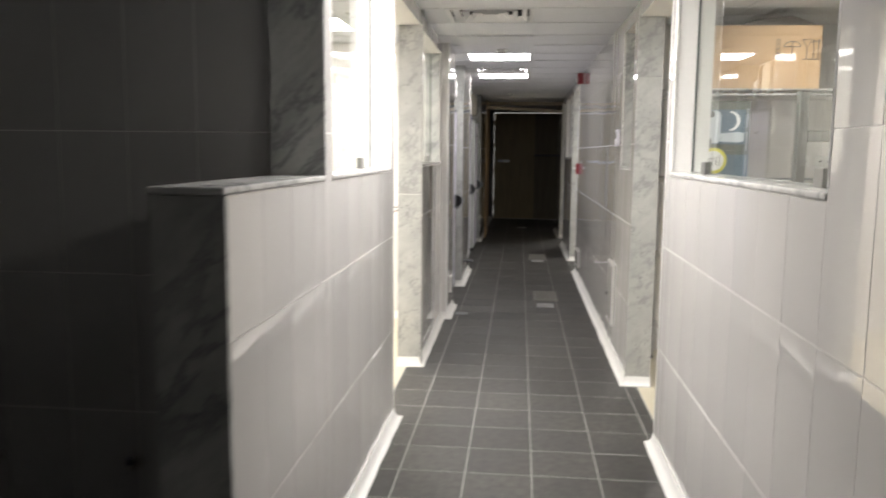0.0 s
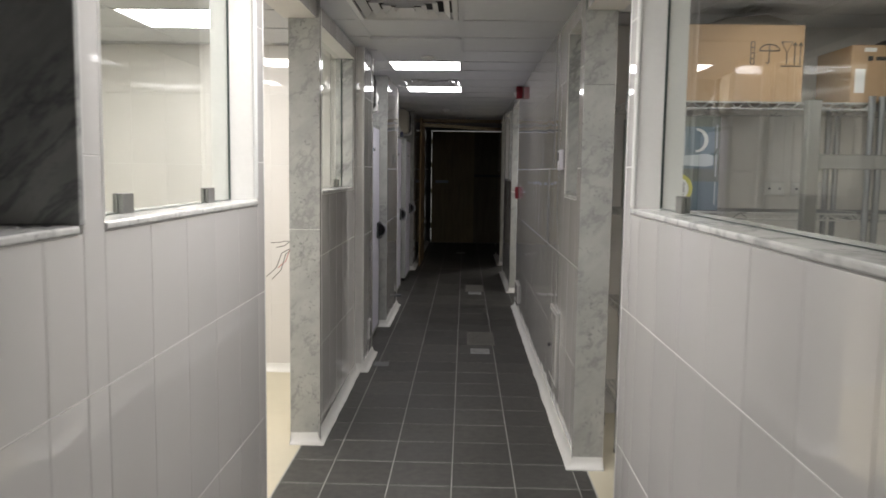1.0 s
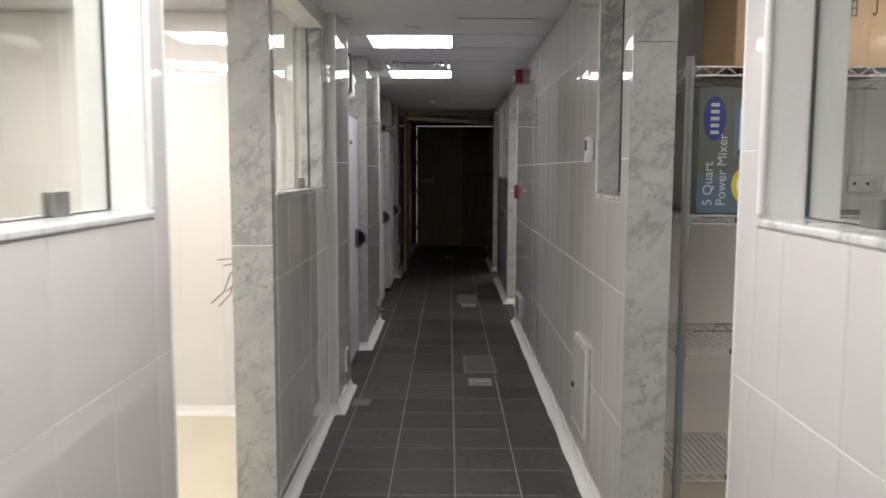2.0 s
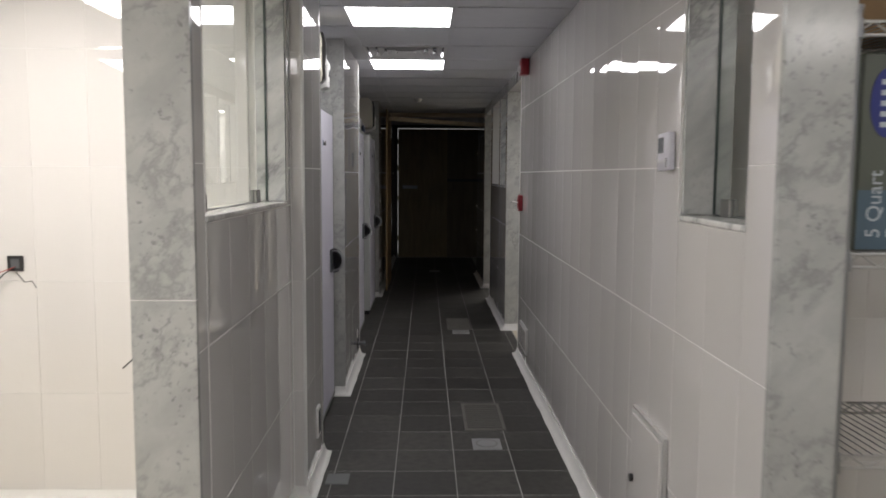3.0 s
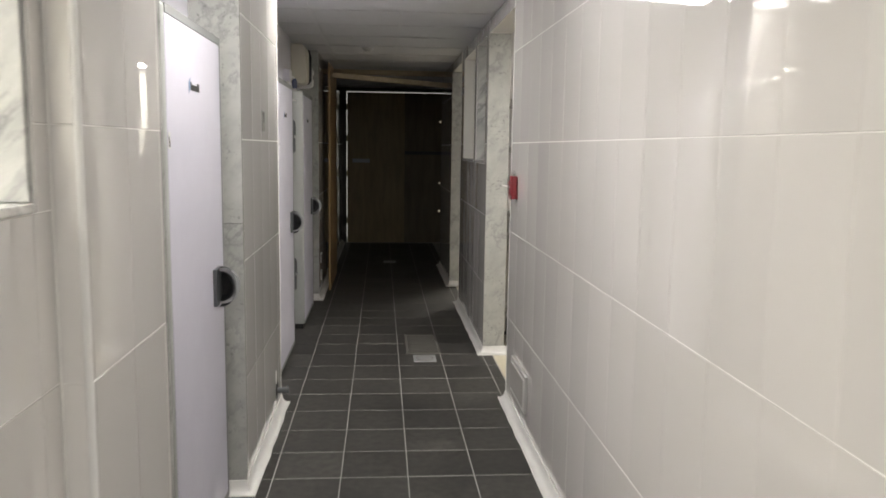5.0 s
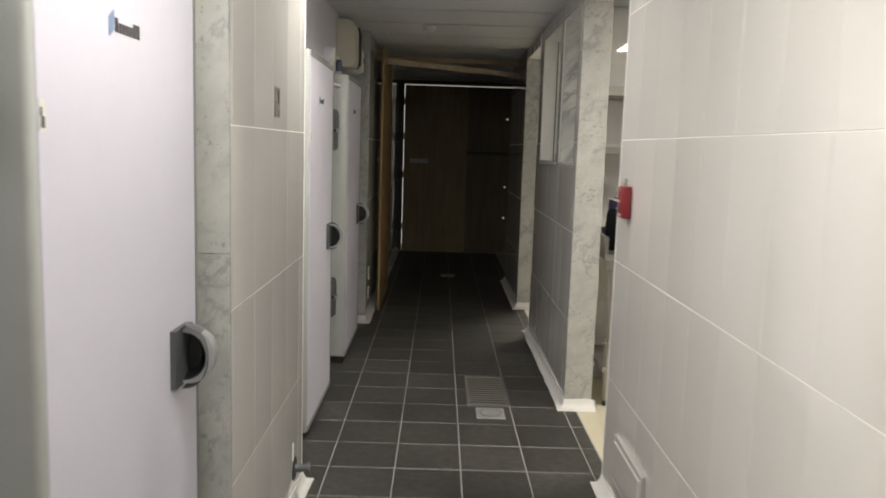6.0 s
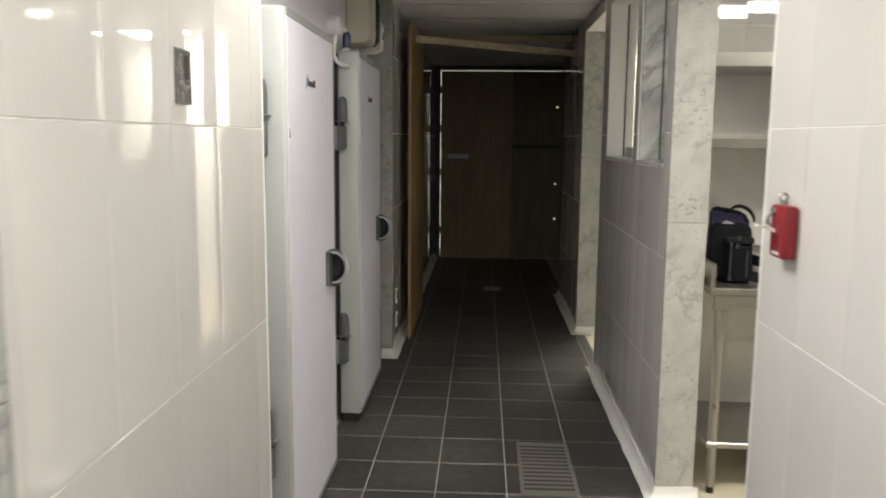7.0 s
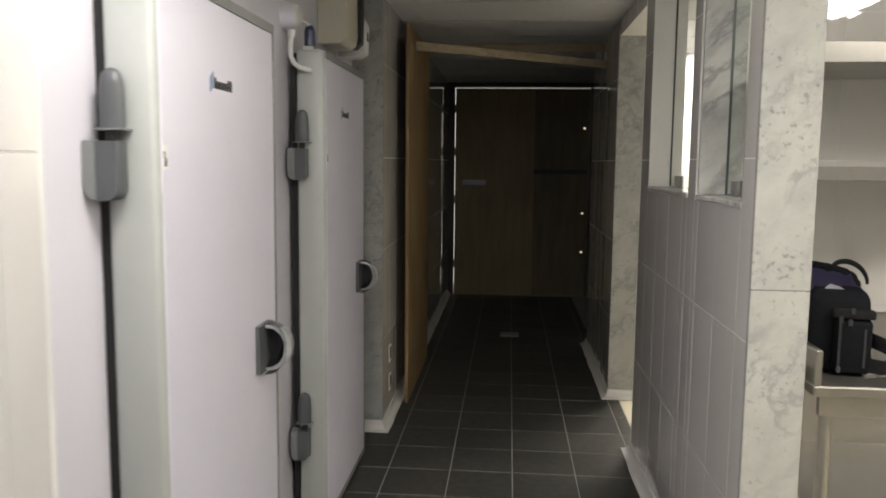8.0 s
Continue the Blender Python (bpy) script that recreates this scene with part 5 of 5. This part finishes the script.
for z, y0, hh in ((1.45, 10.80, 0.03), (1.775, 10.70, 0.045)):
    t = thing("wall_shelf", "stainless steel shelf fixed to the tiled wall", "shelf", "wall shelves", (0.90, y0, z))
    bm = bmesh.new()
    box(bm, 0, 1.6, 0, 11.245 - y0, 0.0, 0.02, bevel=0.002)
    part("board", bm, M_STEEL, t)
    bm = bmesh.new()
    box(bm, 0, 1.6, -0.004, 0.0, -0.01, hh, bevel=0.001)
    part("front_lip", bm, M_STEEL, t)

# bag on the steel table
def ribbon(pts, width, thick, across):
    """A flat strap through points, its width lying along a given direction."""
    bm = bmesh.new()
    pts = [Vector(p) for p in pts]
    side = Vector(across).normalized() * width / 2
    rings = []
    for i, p in enumerate(pts):
        d = (pts[min(i + 1, len(pts) - 1)] - pts[max(i - 1, 0)]).normalized()
        up = d.cross(side).normalized() * thick / 2
        rings.append([bm.verts.new(p + q) for q in (side + up, side - up, -side - up, -side + up)])
    for a, b in zip(rings, rings[1:]):
        for k in range(4):
            bm.faces.new((a[k], a[(k + 1) % 4], b[(k + 1) % 4], b[k]))
    bm.faces.new(list(reversed(rings[0])))
    bm.faces.new(rings[-1])
    return bm


t = thing("backpack", "black nylon bag, open, with purple lining, on the steel table", "bag", at=(0.938, 10.74, 0.8852))
t.rotation_euler = (0, 0, radians(-14))
t.scale = (0.74, 1, 1)
bm = bmesh.new()
box(bm, 0, 0.235, 0, 0.27, 0.0, 0.242, bevel=0.035, seg=4)
for v in bm.verts:
    v.co.x += 0.010 * math.sin(v.co.z * 15 + 0.5) * (1 if v.co.x > 0.1 else -0.4)
    v.co.y += 0.006 * math.sin(v.co.x * 40 + v.co.z * 25)
part("body", bm, M_BAG, t, smooth=True)
bm = bmesh.new()
prism(bm, [(0.002, 0.10), (0.236, 0.10), (0.234, 0.225), (0.222, 0.258), (0.195, 0.276), (0.11, 0.292), (0.03, 0.300), (0.008, 0.285)], "y", 0.19, 0.262)
bmesh.ops.bevel(bm, geom=list(bm.edges), offset=0.012, segments=3, affect="EDGES")
part("back_panel", bm, M_BAG, t, "raised padded black back panel", smooth=True)
bm = bmesh.new()
rows = []
for p in range(7):
    v = p / 6
    rows.append([bm.verts.new((0.012 + u * (0.205 - 0.03 * v), 0.035 + 0.158 * v, 0.238 + v * (0.050 - 0.022 * u) + 0.004 * math.sin(u * 17 + v * 9) - 0.012 * math.sin(v * math.pi))) for u in [q / 8 for q in range(9)]])
for a, b in zip(rows, rows[1:]):
    for q in range(8):
        bm.faces.new((a[q], a[q + 1], b[q + 1], b[q]))
bmesh.ops.solidify(bm, geom=list(bm.faces), thickness=0.004)
part("lining", bm, M_PURPLE, t, "purple lining in the open top", smooth=True)
bm = bmesh.new()
prism(bm, [(0.06, 0.238), (0.085, 0.256), (0.115, 0.250), (0.14, 0.240), (0.115, 0.236), (0.085, 0.236)], "y", 0.040, 0.046)
part("lining_edge", bm, M_LININGW, t, "crumpled pale lining edge")
bm = bmesh.new()
box(bm, 0.10, 0.232, -0.024, 0.02, 0.008, 0.165, bevel=0.016, seg=3)
part("front_pocket", bm, M_BAG, t, smooth=True)
bm = bmesh.new()
box(bm, 0.09, 0.238, -0.028, 0.012, 0.168, 0.192, bevel=0.006, seg=2)
part("pocket_flap", bm, M_WEB, t, "black webbing flap")
part("top_handle", ribbon([(0.185 - 0.072 * math.cos(a), 0.225, 0.262 + 0.052 * math.sin(a) - 0.012 * (1 - math.cos(a))) for a in [math.pi * k / 16 for k in range(17)]], 0.026, 0.012, (0.25, 1, 0.1)), M_WEB, t, "black webbing carrying loop", smooth=True)
part("strap", ribbon([(0.225, 0.06, 0.10), (0.27, 0.03, 0.092), (0.33, 0.0, 0.074), (0.39, 0.0, 0.058), (0.43, 0.03, 0.046), (0.44, 0.06, 0.032), (0.41, 0.085, 0.026), (0.35, 0.05, 0.024), (0.28, 0.02, 0.024), (0.235, 0.01, 0.030)], 0.044, 0.006, (0.05, -0.25, 1)), M_WEB, t, "wide black webbing strap", smooth=True)
for dx, z0, z1 in ((0.118, 0.02, 0.165), (0.205, 0.03, 0.14)):
    bm = bmesh.new()
    box(bm, dx - 0.0035, dx + 0.0035, -0.027, -0.023, z0, z1)
    part("zip", bm, M_BUCKLE, t, "grey zip")
for dx, z in ((0.118, 0.165), (0.118, 0.02), (0.150, 0.158), (0.158, 0.19)):
    bm = bmesh.new()
    box(bm, dx - 0.008, dx + 0.008, -0.033, -0.026, z - 0.010, z + 0.010, bevel=0.003)
    part("buckle", bm, M_BUCKLE, t, "grey buckle")

# ---- floor tiles, last ----
FT, FX, FY = 0.30, -0.186, 7.56
TILE_MESHES.clear()
field = bmesh.new()
DRAINS = [(0.195, 0.435, 7.58, 8.10), (0.175, 0.42, 10.56, 11.12)]
for y0, y1 in cells(-1.3, 17.1, FY, FT):
    lo = -0.738 if y0 > 6.7 else -0.70
    for x0, x1 in cells(lo, 0.785, FX, FT):
        w, h = x1 - x0 - 0.0038, y1 - y0 - 0.0050
        if y0 > 2.3:
            ob = new("tile", tile_mesh(w, h, 0.0025, 0.0012, M_FLOOR, "tile"))
            ob.parent = floor
            ob.matrix_basis = pose((x0 + x1) / 2, (y0 + y1) / 2, -0.0025 + RNG.uniform(-0.0004, 0.0003), -90 + RNG.gauss(0, 0.06), RNG.gauss(0, 0.06), 0)
        else:
            box(field, x0 + 0.0025, x1 - 0.0025, y0 + 0.0025, y1 - 0.0025, -0.0024, 0.0)
for y0, y1 in cells(-1.3, 2.58, FY, FT):
    for x0, x1 in cells(-3.3, -0.701, FX, FT):
        box(field, x0 + 0.0025, x1 - 0.0025, y0 + 0.0025, y1 - 0.0025, -0.0024, 0.0)
tagged(part("tile_field", field, M_FLOOR, floor), kind="stuff")
